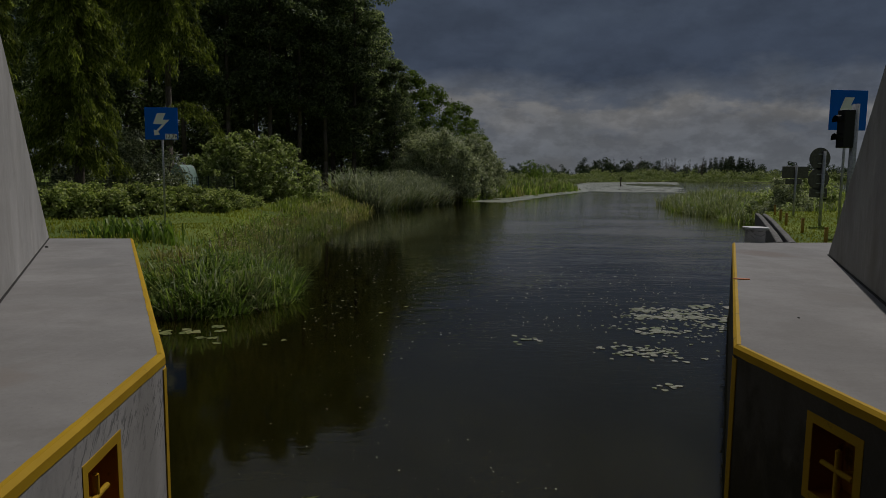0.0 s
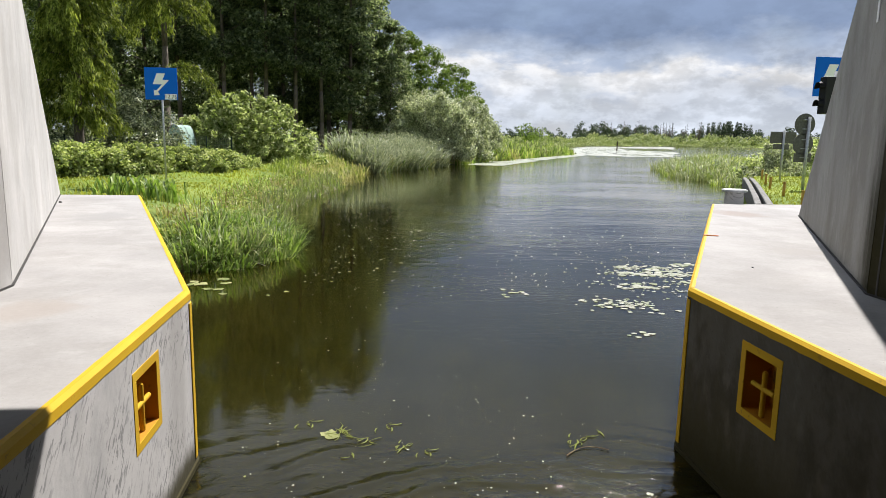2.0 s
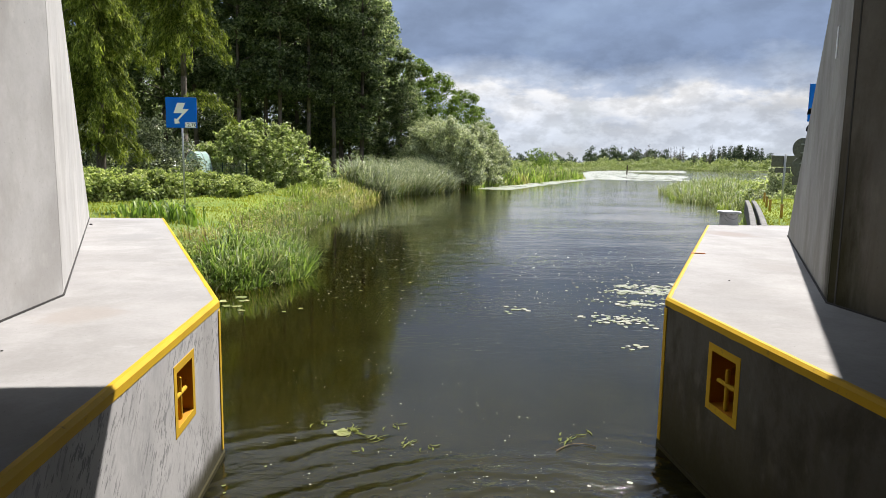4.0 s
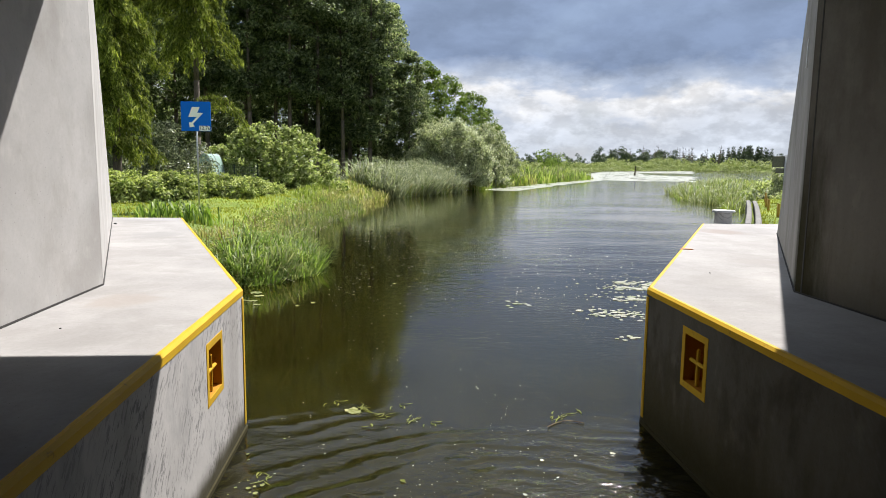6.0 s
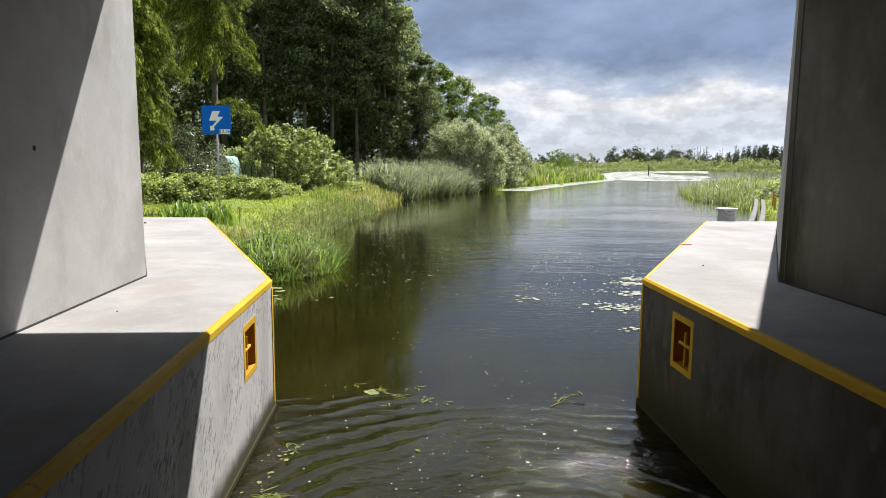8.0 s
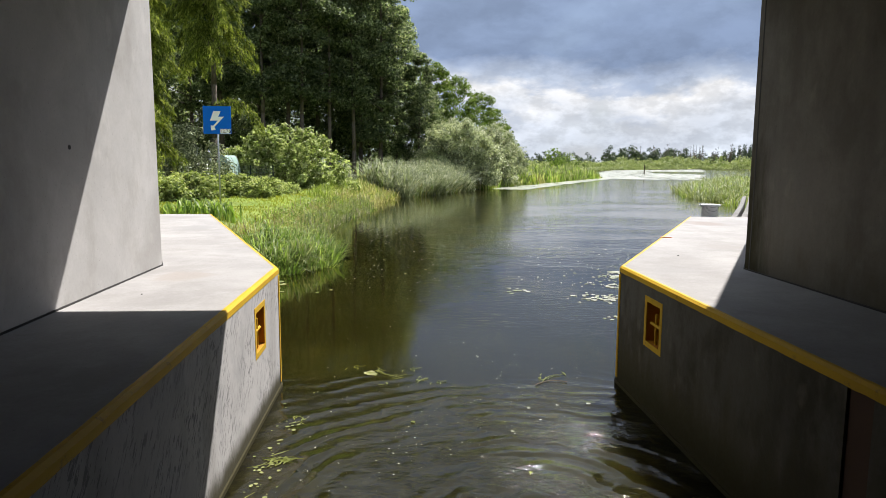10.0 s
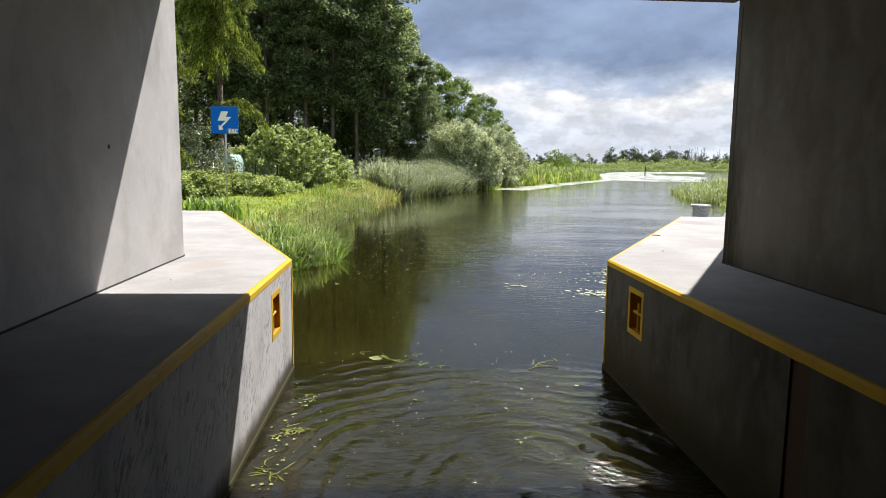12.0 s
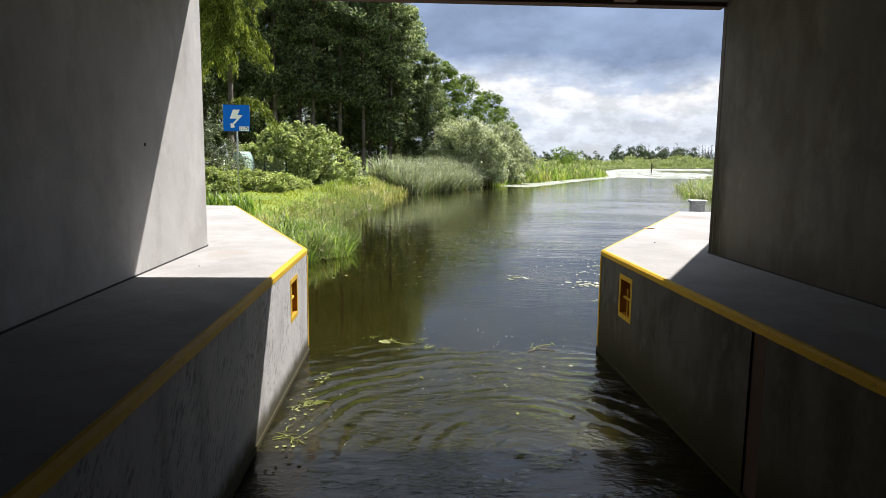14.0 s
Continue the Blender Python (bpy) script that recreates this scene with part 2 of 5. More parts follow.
def build_water(n):
    p = place_of(n)
    sep = n.add("ShaderNodeSeparateXYZ", {0: p})
    broad = n.noise(n.scaled(p, (0.55, 1.25, 1)), 1.3, 4, 0.55, 0.3)
    lee = n.span(n.math("SUBTRACT", sep.outputs[0], n.math("MULTIPLY", sep.outputs[1], 0.1)), -3.0, 1.5, 0.22, 1.0)
    small = n.noise(n.scaled(p, (1.0, 2.4, 1)), 3.6, 4, 0.6, 0.5)
    calm = n.span(n.noise(n.scaled(p, (0.10, 0.22, 1)), 1.0, 3), 0.40, 0.60, 0.22, 1.0)
    near = n.math("MULTIPLY", n.span(sep.outputs[1], -2.2, 0.9, 1.0, 0.0), n.span(sep.outputs[1], -9.0, -4.0, 0.35, 1.0))
    ring_at = n.add("ShaderNodeMapping", {0: p, 1: (-0.4, 3.5, 0)}).outputs[0]
    warp = n.add("ShaderNodeTexNoise", {"Vector": p, "Scale": 0.9, "Detail": 3.0}).outputs[1]
    warp = n.add("ShaderNodeVectorMath", {0: warp, 1: (0.5, 0.5, 0.5)}, operation="SUBTRACT").outputs[0]
    warp = n.add("ShaderNodeVectorMath", {0: n.scaled(warp, (0.7, 0.7, 0)), 1: ring_at}, operation="ADD").outputs[0]
    rings = n.add("ShaderNodeTexWave", {"Vector": warp, "Scale": 1.0, "Distortion": 1.4, "Detail": 3.0, "Detail Scale": 1.0},
                  wave_type="RINGS", rings_direction="Z", wave_profile="SIN").outputs[1]
    chop = n.noise(n.scaled(p, (1.0, 1.5, 1)), 4.5, 5, 0.62, 0.8)
    broken = n.span(n.noise(n.scaled(p, (0.7, 0.9, 1)), 1.1, 3), 0.38, 0.60, 0.12, 1.4)
    glint = n.noise(n.scaled(p, (1.0, 1.3, 1)), 13.0, 3, 0.6, 0.4)
    lively = n.math("MULTIPLY", n.span(n.noise(n.scaled(p, (0.8, 1.1, 1)), 1.4, 3), 0.44, 0.60, 0.0, 1.0), n.span(sep.outputs[0], -1.6, 0.4, 0.25, 1.0))
    chop = n.math("ADD", n.math("MULTIPLY", chop, 1.35), n.math("MULTIPLY", n.math("MULTIPLY", glint, lively), 4.4))
    h = n.math("ADD", n.math("MULTIPLY", n.math("MULTIPLY", broad, lee), 0.10), n.math("MULTIPLY", n.math("MULTIPLY", small, n.math("MULTIPLY", calm, lee)), 0.20))
    h = n.math("ADD", h, n.math("MULTIPLY", n.math("ADD", n.math("MULTIPLY", n.math("MULTIPLY", n.math("POWER", rings, 1.5), n.math("MULTIPLY", broken, n.span(sep.outputs[1], -4.4, -2.2, 0.08, 1.0))), 0.62), n.math("MULTIPLY", chop, 0.19)), near))
    swell = n.noise(n.scaled(p, (0.62, 1.5, 1)), 2.3, 4, 0.55, 0.5)
    open_water = n.math("MULTIPLY", n.span(sep.outputs[1], 4.0, 12.0, 0.10, 1.0), n.span(n.noise(n.scaled(p, (0.06, 0.13, 1)), 1.0, 3), 0.36, 0.58, 0.2, 1.0))
    h = n.math("ADD", h, n.math("MULTIPLY", n.math("MULTIPLY", n.math("MULTIPLY", swell, lee), open_water), 0.20))
    roll = n.noise(n.scaled(p, (0.42, 0.95, 1)), 1.0, 3, 0.5, 0.6)
    h = n.math("ADD", h, n.math("MULTIPLY", n.math("MULTIPLY", n.math("MULTIPLY", roll, lee), open_water), 0.6))
    murk = n.mix(n.span(n.noise(p, 0.5, 4), 0.35, 0.7), (0.0132, 0.0116, 0.0019, 1), (0.0190, 0.0170, 0.0033, 1))
    out = surface(n, murk, 0.045, bump(n, h, 0.32, 0.12), 0.0, 0.62, **{"IOR": 1.333, "Subsurface Weight": 1.0, "Subsurface Radius": (1.0, 0.9, 0.5), "Subsurface Scale": 0.6})
    out.node.subsurface_method = "BURLEY"
    return out


# Leaf greens paled in the ramp to carry the sky's sheen.
def build_pads(n):
    r = n.add("ShaderNodeNewGeometry").outputs["Random Per Island"]
    c = n.ramp(r, [(0.0, (0.22, 0.25, 0.12)), (0.4, (0.33, 0.34, 0.23)), (1.0, (0.46, 0.45, 0.37))])
    return surface(n, c, 0.25, None, 0.0, 0.6)


# Far leaves: the reflected sky is put into these pale tones.
def build_far_pads(n):
    r = n.add("ShaderNodeNewGeometry").outputs["Random Per Island"]
    c = n.ramp(r, [(0.0, (0.30, 0.33, 0.24)), (1.0, (0.46, 0.47, 0.40))])
    return surface(n, c, 0.3, None, 0.0, 0.8)


def build_wood(n):
    p = own_of(n)
    a = n.noise(n.scaled(p, (14, 0.7, 14)), 2.0, 6, 0.65)
    c = n.mix(n.span(a, 0.3, 0.7), (0.10, 0.096, 0.09, 1), (0.24, 0.232, 0.22, 1))
    return surface(n, c, 0.85, bump(n, a, 0.5, 0.01), spec=0.2)


M_LEDGE = material("ledge_concrete", concrete((0.356, 0.345, 0.336), 0.08, 0.0, 0.0, 0.0, 0.16, None, ((6.2, 6.1, 1.0, (0.24, 0.20, 0.18)), (-4.9, 5.2, 0.9, (0.25, 0.245, 0.24)), (-3.2, -0.6, 0.7, (0.29, 0.26, 0.235)), (4.6, 2.0, 0.6, (0.27, 0.255, 0.24)))))
M_QUAY = material("quay_concrete", concrete((0.518, 0.502, 0.490), 0.4, 0.8, 0.95, tide=0.34))
# Stained, and its base colour also carries the shade on this wall.
M_QUAY_R = material("quay_concrete_stained_shaded", concrete((0.130, 0.122, 0.105), 0.7, 0.15, 1.0, 0.85, 0.8, band=(-0.75, 0.45), tide=0.62))
M_FOOT = material("footing_concrete", concrete((0.075, 0.064, 0.034), 0.6, 0.0, 0.9, 0.0, 0.5))
M_PIER = material("pier_concrete", concrete((0.502, 0.489, 0.475), 0.05, 0.0, 0.0, 0.0, 0.24))
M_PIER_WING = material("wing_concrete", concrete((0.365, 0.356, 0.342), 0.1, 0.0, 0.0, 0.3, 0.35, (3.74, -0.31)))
# Brown-stained like the wing, with the channel side's shade darkened into the tint.
M_PIER_R = material("pier_concrete_stained_shaded", concrete((0.175, 0.162, 0.140), 0.25, 0.0, 0.0, 0.4, 0.4, (3.74, -0.31)))
# Tint set well below concrete to deepen the shade under the deck.
M_DECK = material("deck_concrete_darkened", concrete((0.09, 0.084, 0.078), 0.4))
M_YELLOW = material("yellow_paint", paint((0.62, 0.385, 0.022), (0.11, 0.085, 0.05), wear=0.6, rough=0.6, spec=0.15))
M_OCHRE = material("niche_paint", paint((0.50, 0.22, 0.015), (0.12, 0.06, 0.02), 0.8, 0.6, 6.0))
M_ORANGE = material("orange_paint", paint((0.55, 0.16, 0.04), wear=0.2))
M_JOINT = material("joint_mortar", paint((0.06, 0.058, 0.055), wear=0.1, rough=0.95))
M_STEEL = material("galvanised_steel", plain_metal((0.45, 0.46, 0.47), 0.45, 0.7))
M_BROWN = material("rusty_beam", paint((0.10, 0.06, 0.045), (0.05, 0.03, 0.02), 0.6, 0.8))
M_BLUE = material("sign_blue", paint((0.003, 0.13, 0.62), (0.02, 0.10, 0.4), 0.1, 0.55, 2.0, 0.12))
M_WHITE = material("sign_white", paint((0.86, 0.86, 0.86), (0.6, 0.6, 0.6), 0.1, 0.4, 2.0))
M_DARKTEXT = material("sign_black", paint((0.02, 0.02, 0.025), (0.04, 0.04, 0.04), 0.1, 0.5))
M_SIGNBACK = material("sign_back_grey", plain_metal((0.13, 0.125, 0.115), 0.6, 0.4))
M_BLACK = material("lamp_black", paint((0.012, 0.012, 0.014), (0.03, 0.03, 0.03), 0.2, 0.5))
M_GREENRAIL = material("green_rail_paint", paint((0.015, 0.10, 0.05), (0.03, 0.05, 0.04), 0.2, 0.5))
M_FENCE = material("dark_green_fence", paint((0.012, 0.03, 0.02), (0.02, 0.03, 0.02), 0.2, 0.6))
M_TENT = material("green_sheeting", paint((0.36, 0.50, 0.45), (0.3, 0.5, 0.45), 0.3, 0.35, 3.0))
M_WOOD = material("weathered_timber", build_wood)
M_STAKE = material("wet_timber", bark((0.10, 0.075, 0.05)))
M_GROUND = material("grassy_ground", build_ground)
M_WATER = material("canal_water", build_water)
M_PADS = material("lily_leaf", build_pads)
M_FLECKS = material("pale_flecks", foliage((0.198, 0.216, 0.108), (0.450, 0.441, 0.360), (0.765, 0.747, 0.684), 0.1, 0.3, 0.6))
M_PADS_GREEN = material("green_lily_leaf", foliage((0.14, 0.17, 0.05), (0.24, 0.26, 0.09), (0.36, 0.36, 0.16), 0.1))
M_FARPADS = material("lily_carpet_sky_sheen", build_far_pads)
M_BARK = material("alder_bark", bark((0.15, 0.125, 0.10)))
M_BARK_PALE = material("pale_bark", bark((0.30, 0.28, 0.25)))
M_ALDER = material("alder_leaves", foliage((0.040, 0.064, 0.028), (0.18, 0.235, 0.12), (0.48, 0.54, 0.33), 0.58, 0.5, 0.34))
M_LIME = material("birch_leaves", foliage((0.08, 0.13, 0.025), (0.15, 0.22, 0.045), (0.26, 0.34, 0.09), 0.5))
M_LARCH = material("larch_needles", foliage((0.054, 0.081, 0.013), (0.180, 0.225, 0.036), (0.414, 0.450, 0.117), 0.42))
M_WILLOW = material("willow_leaves", foliage((0.090, 0.123, 0.053), (0.43, 0.475, 0.30), (0.76, 0.78, 0.62), 0.45, 0.5, 0.34))
M_BUSH = material("bush_leaves", foliage((0.114, 0.171, 0.038), (0.475, 0.551, 0.218), (0.817, 0.836, 0.551), 0.5, 0.5, 0.28))
M_BRAMBLE = material("bramble_leaves", foliage((0.12, 0.175, 0.045), (0.42, 0.49, 0.16), (0.74, 0.76, 0.38), 0.45))
M_GREYBUSH = material("grey_bush_leaves", foliage((0.06, 0.085, 0.04), (0.25, 0.285, 0.18), (0.74, 0.76, 0.62), 0.4, 0.4, 0.5))
M_GRASS = material("bank_grass", foliage((0.132, 0.185, 0.031), (0.299, 0.378, 0.075), (0.616, 0.634, 0.264), 0.48, 0.5, 0.32))
M_LAWN = material("lawn_grass", foliage((0.20, 0.235, 0.028), (0.30, 0.325, 0.045), (0.42, 0.42, 0.10), 0.45))
M_REED = material("reed_leaves", foliage((0.11, 0.15, 0.05), (0.21, 0.25, 0.1), (0.4, 0.41, 0.24), 0.42))
M_REEDGREY = material("grey_reed_leaves", foliage((0.147, 0.184, 0.101), (0.350, 0.386, 0.267), (0.681, 0.699, 0.580), 0.42, 0.45, 0.4))
M_STRAW = material("pale_grass", foliage((0.246, 0.246, 0.079), (0.405, 0.378, 0.158), (0.616, 0.563, 0.334), 0.4))
M_DEEP = material("deep_green_grass", foliage((0.074, 0.129, 0.020), (0.193, 0.294, 0.055), (0.478, 0.570, 0.193), 0.48, 0.5, 0.32))
M_WEED = material("water_weed", foliage((0.16, 0.19, 0.03), (0.26, 0.29, 0.06), (0.38, 0.38, 0.12), 0.2))
M_DRY = material("dry_stalks", foliage((0.16, 0.13, 0.06), (0.28, 0.23, 0.12), (0.42, 0.36, 0.22), 0.2))
M_DEAD = material("dead_blades", foliage((0.34, 0.31, 0.20), (0.56, 0.52, 0.38), (0.80, 0.76, 0.62), 0.25, 0.5, 0.4))
M_DOCK = material("dock_seed", foliage((0.12, 0.07, 0.035), (0.22, 0.14, 0.07), (0.34, 0.24, 0.13), 0.2))
M_FARWOOD = material("far_wood_leaves", foliage((0.035, 0.055, 0.032), (0.06, 0.085, 0.048), (0.1, 0.13, 0.07), 0.2))
M_FARSHRUB = material("far_shrub_leaves", foliage((0.14, 0.185, 0.07), (0.24, 0.285, 0.115), (0.38, 0.41, 0.21), 0.38))


# ---------------------------------------------------------------- building blocks
def thing(name, at, label, category, group="", kind=""):
    ob = new(name)
    ob.location = at
    return tagged(ob, label, category, group, kind)


def mesh_ob(name, verts, faces, mat, parent=None, label=""):
    me = bpy.data.meshes.new(name)
    me.from_pydata(verts, [], faces)
    me.materials.append(mat)
    ob = new(name, me)
    ob.parent = parent
    return tagged(ob, label)


def part(name, bm, mat, parent=None, label="", smooth=False):
    me = bpy.data.meshes.new(name)
    bm.normal_update()
    bm.to_mesh(me)
    bm.free()
    me.materials.append(mat)
    if smooth:
        me.polygons.foreach_set("use_smooth", [True] * len(me.polygons))
    ob = new(name, me)
    ob.parent = parent
    return tagged(ob, label)


def box(size, at=(0, 0, 0), bevel=0.0, bm=None, turn=0.0):
    bm = bm or bmesh.new()
    m = pose(*at, 0, 0, turn) @ Matrix.Diagonal((*size, 1))
    made = bmesh.ops.create_cube(bm, size=1.0, matrix=m)
    if bevel:
        edges = list({e for v in made["verts"] for e in v.link_edges})
        bmesh.ops.bevel(bm, geom=edges, offset=bevel, segments=2, affect="EDGES", profile=0.6)
    return bm


def rod(a, b, r1, r2=None, sides=12, bm=None, bevel=0.0):
    bm = bm or bmesh.new()
    a, b = Vector(a), Vector(b)
    d = b - a
    m = Matrix.Translation((a + b) / 2) @ d.to_track_quat("Z", "Y").to_matrix().to_4x4()
    made = bmesh.ops.create_cone(bm, cap_ends=True, segments=sides, radius1=r1, radius2=r1 if r2 is None else r2, depth=d.length, matrix=m)
    if bevel:
        rims = [e for e in {e for v in made["verts"] for e in v.link_edges} if any(len(f.verts) > 4 for f in e.link_faces)]
        bmesh.ops.bevel(bm, geom=rims, offset=bevel, segments=2, affect="EDGES")
    return bm


def prism(outline, z0, z1, bm=None):
    """A solid over a plan outline; z1 is one height or one for each corner."""
    bm = bm or bmesh.new()
    tops = z1 if isinstance(z1, (list, tuple)) else [z1] * len(outline)
    low = [bm.verts.new((x, y, z0)) for x, y in outline]
    high = [bm.verts.new((x, y, z)) for (x, y), z in zip(outline, tops)]
    k = len(outline)
    for i in range(k):
        j = (i + 1) % k
        bm.faces.new((low[i], low[j], high[j], high[i]))
    bm.faces.new(high)
    bm.faces.new(low[::-1])
    bmesh.ops.recalc_face_normals(bm, faces=bm.faces[:])
    return bm


# ---------------------------------------------------------------- water and ground
LEDGE = 1.58
SHORE = [(-3.0, -60), (-3.0, 0.3), (-5.7, 7.9), (-4.4, 8.5), (-2.95, 10.5), (-3.2, 12.5), (-3.75, 15.0), (-4.1, 19.0), (-4.1, 24.5), (-3.0, 30.5), (-2.8, 38.5), (-0.6, 48.5), (6, 61), (10.0, 69.0),
         (22, 93), (35.3, 118), (44, 150), (57, 190), (85, 262), (150, 326), (270, 350), (520, 370), (900, 380), (900, 220), (420, 185), (160, 135), (60, 88),
         (34, 70), (29.3, 62), (24.8, 48), (24.2, 40), (22.6, 34.5), (18.6, 26.8), (14.3, 20.7), (8.3, 9.2), (7.3, 7.6), (3.0, 0.0), (3.0, -60)]


def inland(px, py):
    """Distance from the shore, positive on land."""
    a = np.array(SHORE, float)
    b = np.roll(a, -1, 0)
    best = np.full(px.shape, 1e9)
    inside = np.zeros(px.shape, bool)
    for (ax, ay), (bx, by) in zip(a, b):
        dx, dy = bx - ax, by - ay
        t = np.clip(((px - ax) * dx + (py - ay) * dy) / (dx * dx + dy * dy), 0, 1)
        best = np.minimum(best, np.hypot(px - ax - t * dx, py - ay - t * dy))
        cross = (ay > py) != (by > py)
        inside ^= cross & (px < dx * (py - ay) / (dy if dy else 1e-9) + ax)
    return np.where(inside, -best, best)


def land(px, py):
    """The height of the ground."""
    px, py = np.asarray(px, float), np.asarray(py, float)
    d = inland(px, py)
    near_right = (px > 2) & (py < 24)
    left = px < 3 + 0.15 * np.maximum(py - 40, 0)
    top = np.where(near_right, 1.38, np.where(left & (py < 75), 1.0, 0.55))
    wide = np.where(near_right, 0.5, np.where(left & (py < 75), 3.2, 4.0))
    wave = 0.09 * np.sin(px * 0.9 + 0.4 * py) * np.sin(py * 0.7 - 0.3 * px) + 0.05 * np.sin(px * 2.3) * np.sin(py * 1.9)
    up = np.clip(d / wide, 0, 1)
    up = up * up * (3 - 2 * up)
    rise = up * (top + np.where(near_right, 0.15, 1) * wave * np.clip(d / 3, 0, 1)) + np.clip((d - 6) / 40, 0, 1) * np.where(left & (py < 90), 0.5, 0)
    return np.where(d < 0, -1.6 * np.clip(-d / 1.5, 0, 1), rise)


def make_ground():
    def steps(fine, lo, hi, step, growth=1.13, far=4200):
        mid = list(np.arange(lo, hi + 1e-6, step))
        out, s, v = [], step, hi
        while v < far:
            s *= growth
            v += s
            out.append(v)
        back, s, v = [], step, lo
        while v > -far:
            s *= growth
            v -= s
            back.append(v)
        return np.array(back[::-1] + mid + out)
    xs, ys = steps(1, -22, 42, 0.5), steps(1, -6, 76, 0.5)
    gx, gy = np.meshgrid(xs, ys, indexing="ij")
    gz = land(gx, gy)
    nx, ny = gx.shape
    verts = np.stack([gx, gy, gz], -1).reshape(-1, 3)
    i = np.arange(nx * ny).reshape(nx, ny)
    faces = np.stack([i[:-1, :-1], i[1:, :-1], i[1:, 1:], i[:-1, 1:]], -1).reshape(-1, 4)
    ob = mesh_ob("ground", verts.tolist(), faces.tolist(), M_GROUND)
    ob.data.polygons.foreach_set("use_smooth", [True] * len(ob.data.polygons))
    tagged(ob, "grassy canal bank and marsh meadow running to the horizon", "ground", kind="structure")


make_ground()
w = mesh_ob("water", [(-900, -900, 0), (1500, -900, 0), (1500, 900, 0), (-900, 900, 0)], [(0, 1, 2, 3)], M_WATER)
tagged(w, "dark brown-green canal water with small ripples and reflections", "water", kind="structure")


# ---------------------------------------------------------------- the lock head: quays, piers, deck
def quay(side, name, mat, back, far, corner, niche, label, groove=None):
    """One quay: side -1 or 1, the channel corner, the far corner, and the niche as y0, y1, z0, z1."""
    s = side
    root = thing(name, (0, 0, 0), label, "quay wall", kind="structure")
    (cx, cy), (fx, fy) = corner, far
    y_end, low = -24.0, -2.5
    bm = bmesh.new()
    top_z = LEDGE - 0.05
    outline = [(cx, y_end), (cx, cy), (fx, fy), (back, fy), (back, y_end)]
    lo = [bm.verts.new((x, y, low)) for x, y in outline]
    hi = [bm.verts.new((x, y, top_z)) for x, y in outline]
    for i in range(1, 5):
        j = (i + 1) % 5
        bm.faces.new((lo[i], lo[j], hi[j], hi[i]))
    bm.faces.new(lo)
    y0, y1, z0, z1 = niche
    ys, zs = [y_end, y0, y1, cy], [low, z0, z1, top_z]
    if groove:
        ys = [y_end, *groove, y0, y1, cy]
        g0, g1, gx = groove[0], groove[1], cx + s * 0.03
        for q in (((cx, g0), (gx, g0)), ((gx, g0), (gx, g1)), ((gx, g1), (cx, g1))):
            bm.faces.new([bm.verts.new(v) for v in ((*q[0], low), (*q[1], low), (*q[1], top_z), (*q[0], top_z))])
    last = len(ys) - 1
    for a in range(last):
        for b in range(3):
            if (a, b) != (last - 2, 1) and not (groove and a == 1):
                q = [(ys[a], zs[b]), (ys[a + 1], zs[b]), (ys[a + 1], zs[b + 1]), (ys[a], zs[b + 1])]
                bm.faces.new([bm.verts.new((cx, y, z)) for y, z in q])
    bmesh.ops.remove_doubles(bm, verts=bm.verts[:], dist=1e-5)
    bmesh.ops.recalc_face_normals(bm, faces=bm.faces[:])
    part("wall_body", bm, mat, root)
    d = Vector((fx - cx, fy - cy)).normalized()
    inset = 0.042
    turn_y = cy - inset * math.tan(0.5 * math.atan2(abs(d.x), d.y))
    side_n = Vector((d.y, -d.x)) * s * inset
    top_line = [(cx + s * inset, y_end), (cx + s * inset, turn_y), (fx + abs(side_n.x) * s, fy), (back, fy), (back, y_end)]
    part("ledge_top", prism(top_line, top_z + 0.001, LEDGE + 0.004), M_LEDGE, root, "pale smooth concrete walkway")
    pr_ = 0.018
    foot = prism([(cx - s * pr_, y_end), (cx - s * pr_, cy), (fx - s * 0.018, fy + 0.01), (fx + s * 0.3, fy), (cx + s * 0.1, y_end)], -1.5, 0.045)
    part("footing", foot, M_FOOT, root, "algae-stained concrete footing at the waterline")
    # the niche with its painted lining, frame and mooring cross
    depth = 0.24
    bm = bmesh.new()
    inner = cx + s * depth
    ring0 = [bm.verts.new((cx, y, z)) for y, z in ((y0, z0), (y1, z0), (y1, z1), (y0, z1))]
    ring1 = [bm.verts.new((inner, y, z)) for y, z in ((y0, z0), (y1, z0), (y1, z1), (y0, z1))]
    for i in range(4):
        j = (i + 1) % 4
        bm.faces.new((ring0[i], ring0[j], ring1[j], ring1[i]))
    bm.faces.new(ring1)
    niche_ob = part("niche", bm, M_OCHRE, root, "recess lined with worn ochre paint")
    f = 0.065
    bm = bmesh.new()
    for size, at in (((0.006, y1 - y0 + 2 * f, f), (cx - s * 0.001, (y0 + y1) / 2, z1 + f / 2)), ((0.006, y1 - y0 + 2 * f, f), (cx - s * 0.001, (y0 + y1) / 2, z0 - f / 2)),
                     ((0.006, f, z1 - z0), (cx - s * 0.001, y0 - f / 2, (z0 + z1) / 2)), ((0.006, f, z1 - z0), (cx - s * 0.001, y1 + f / 2, (z0 + z1) / 2))):
        box(size, at, 0.002, bm)
    part("frame", bm, M_YELLOW, niche_ob, "bright yellow painted border")
    ym, zm = (y0 + y1) / 2, (z0 + z1) / 2 - 0.02
    bm = rod((cx + s * 0.045, ym, z0), (cx + s * 0.045, ym, zm + 0.15), 0.020, bevel=0.008)
    rod((cx + s * 0.04, ym - 0.15, zm + 0.01), (cx + s * 0.04, ym + 0.15, zm + 0.01), 0.018, bm=bm, bevel=0.008)
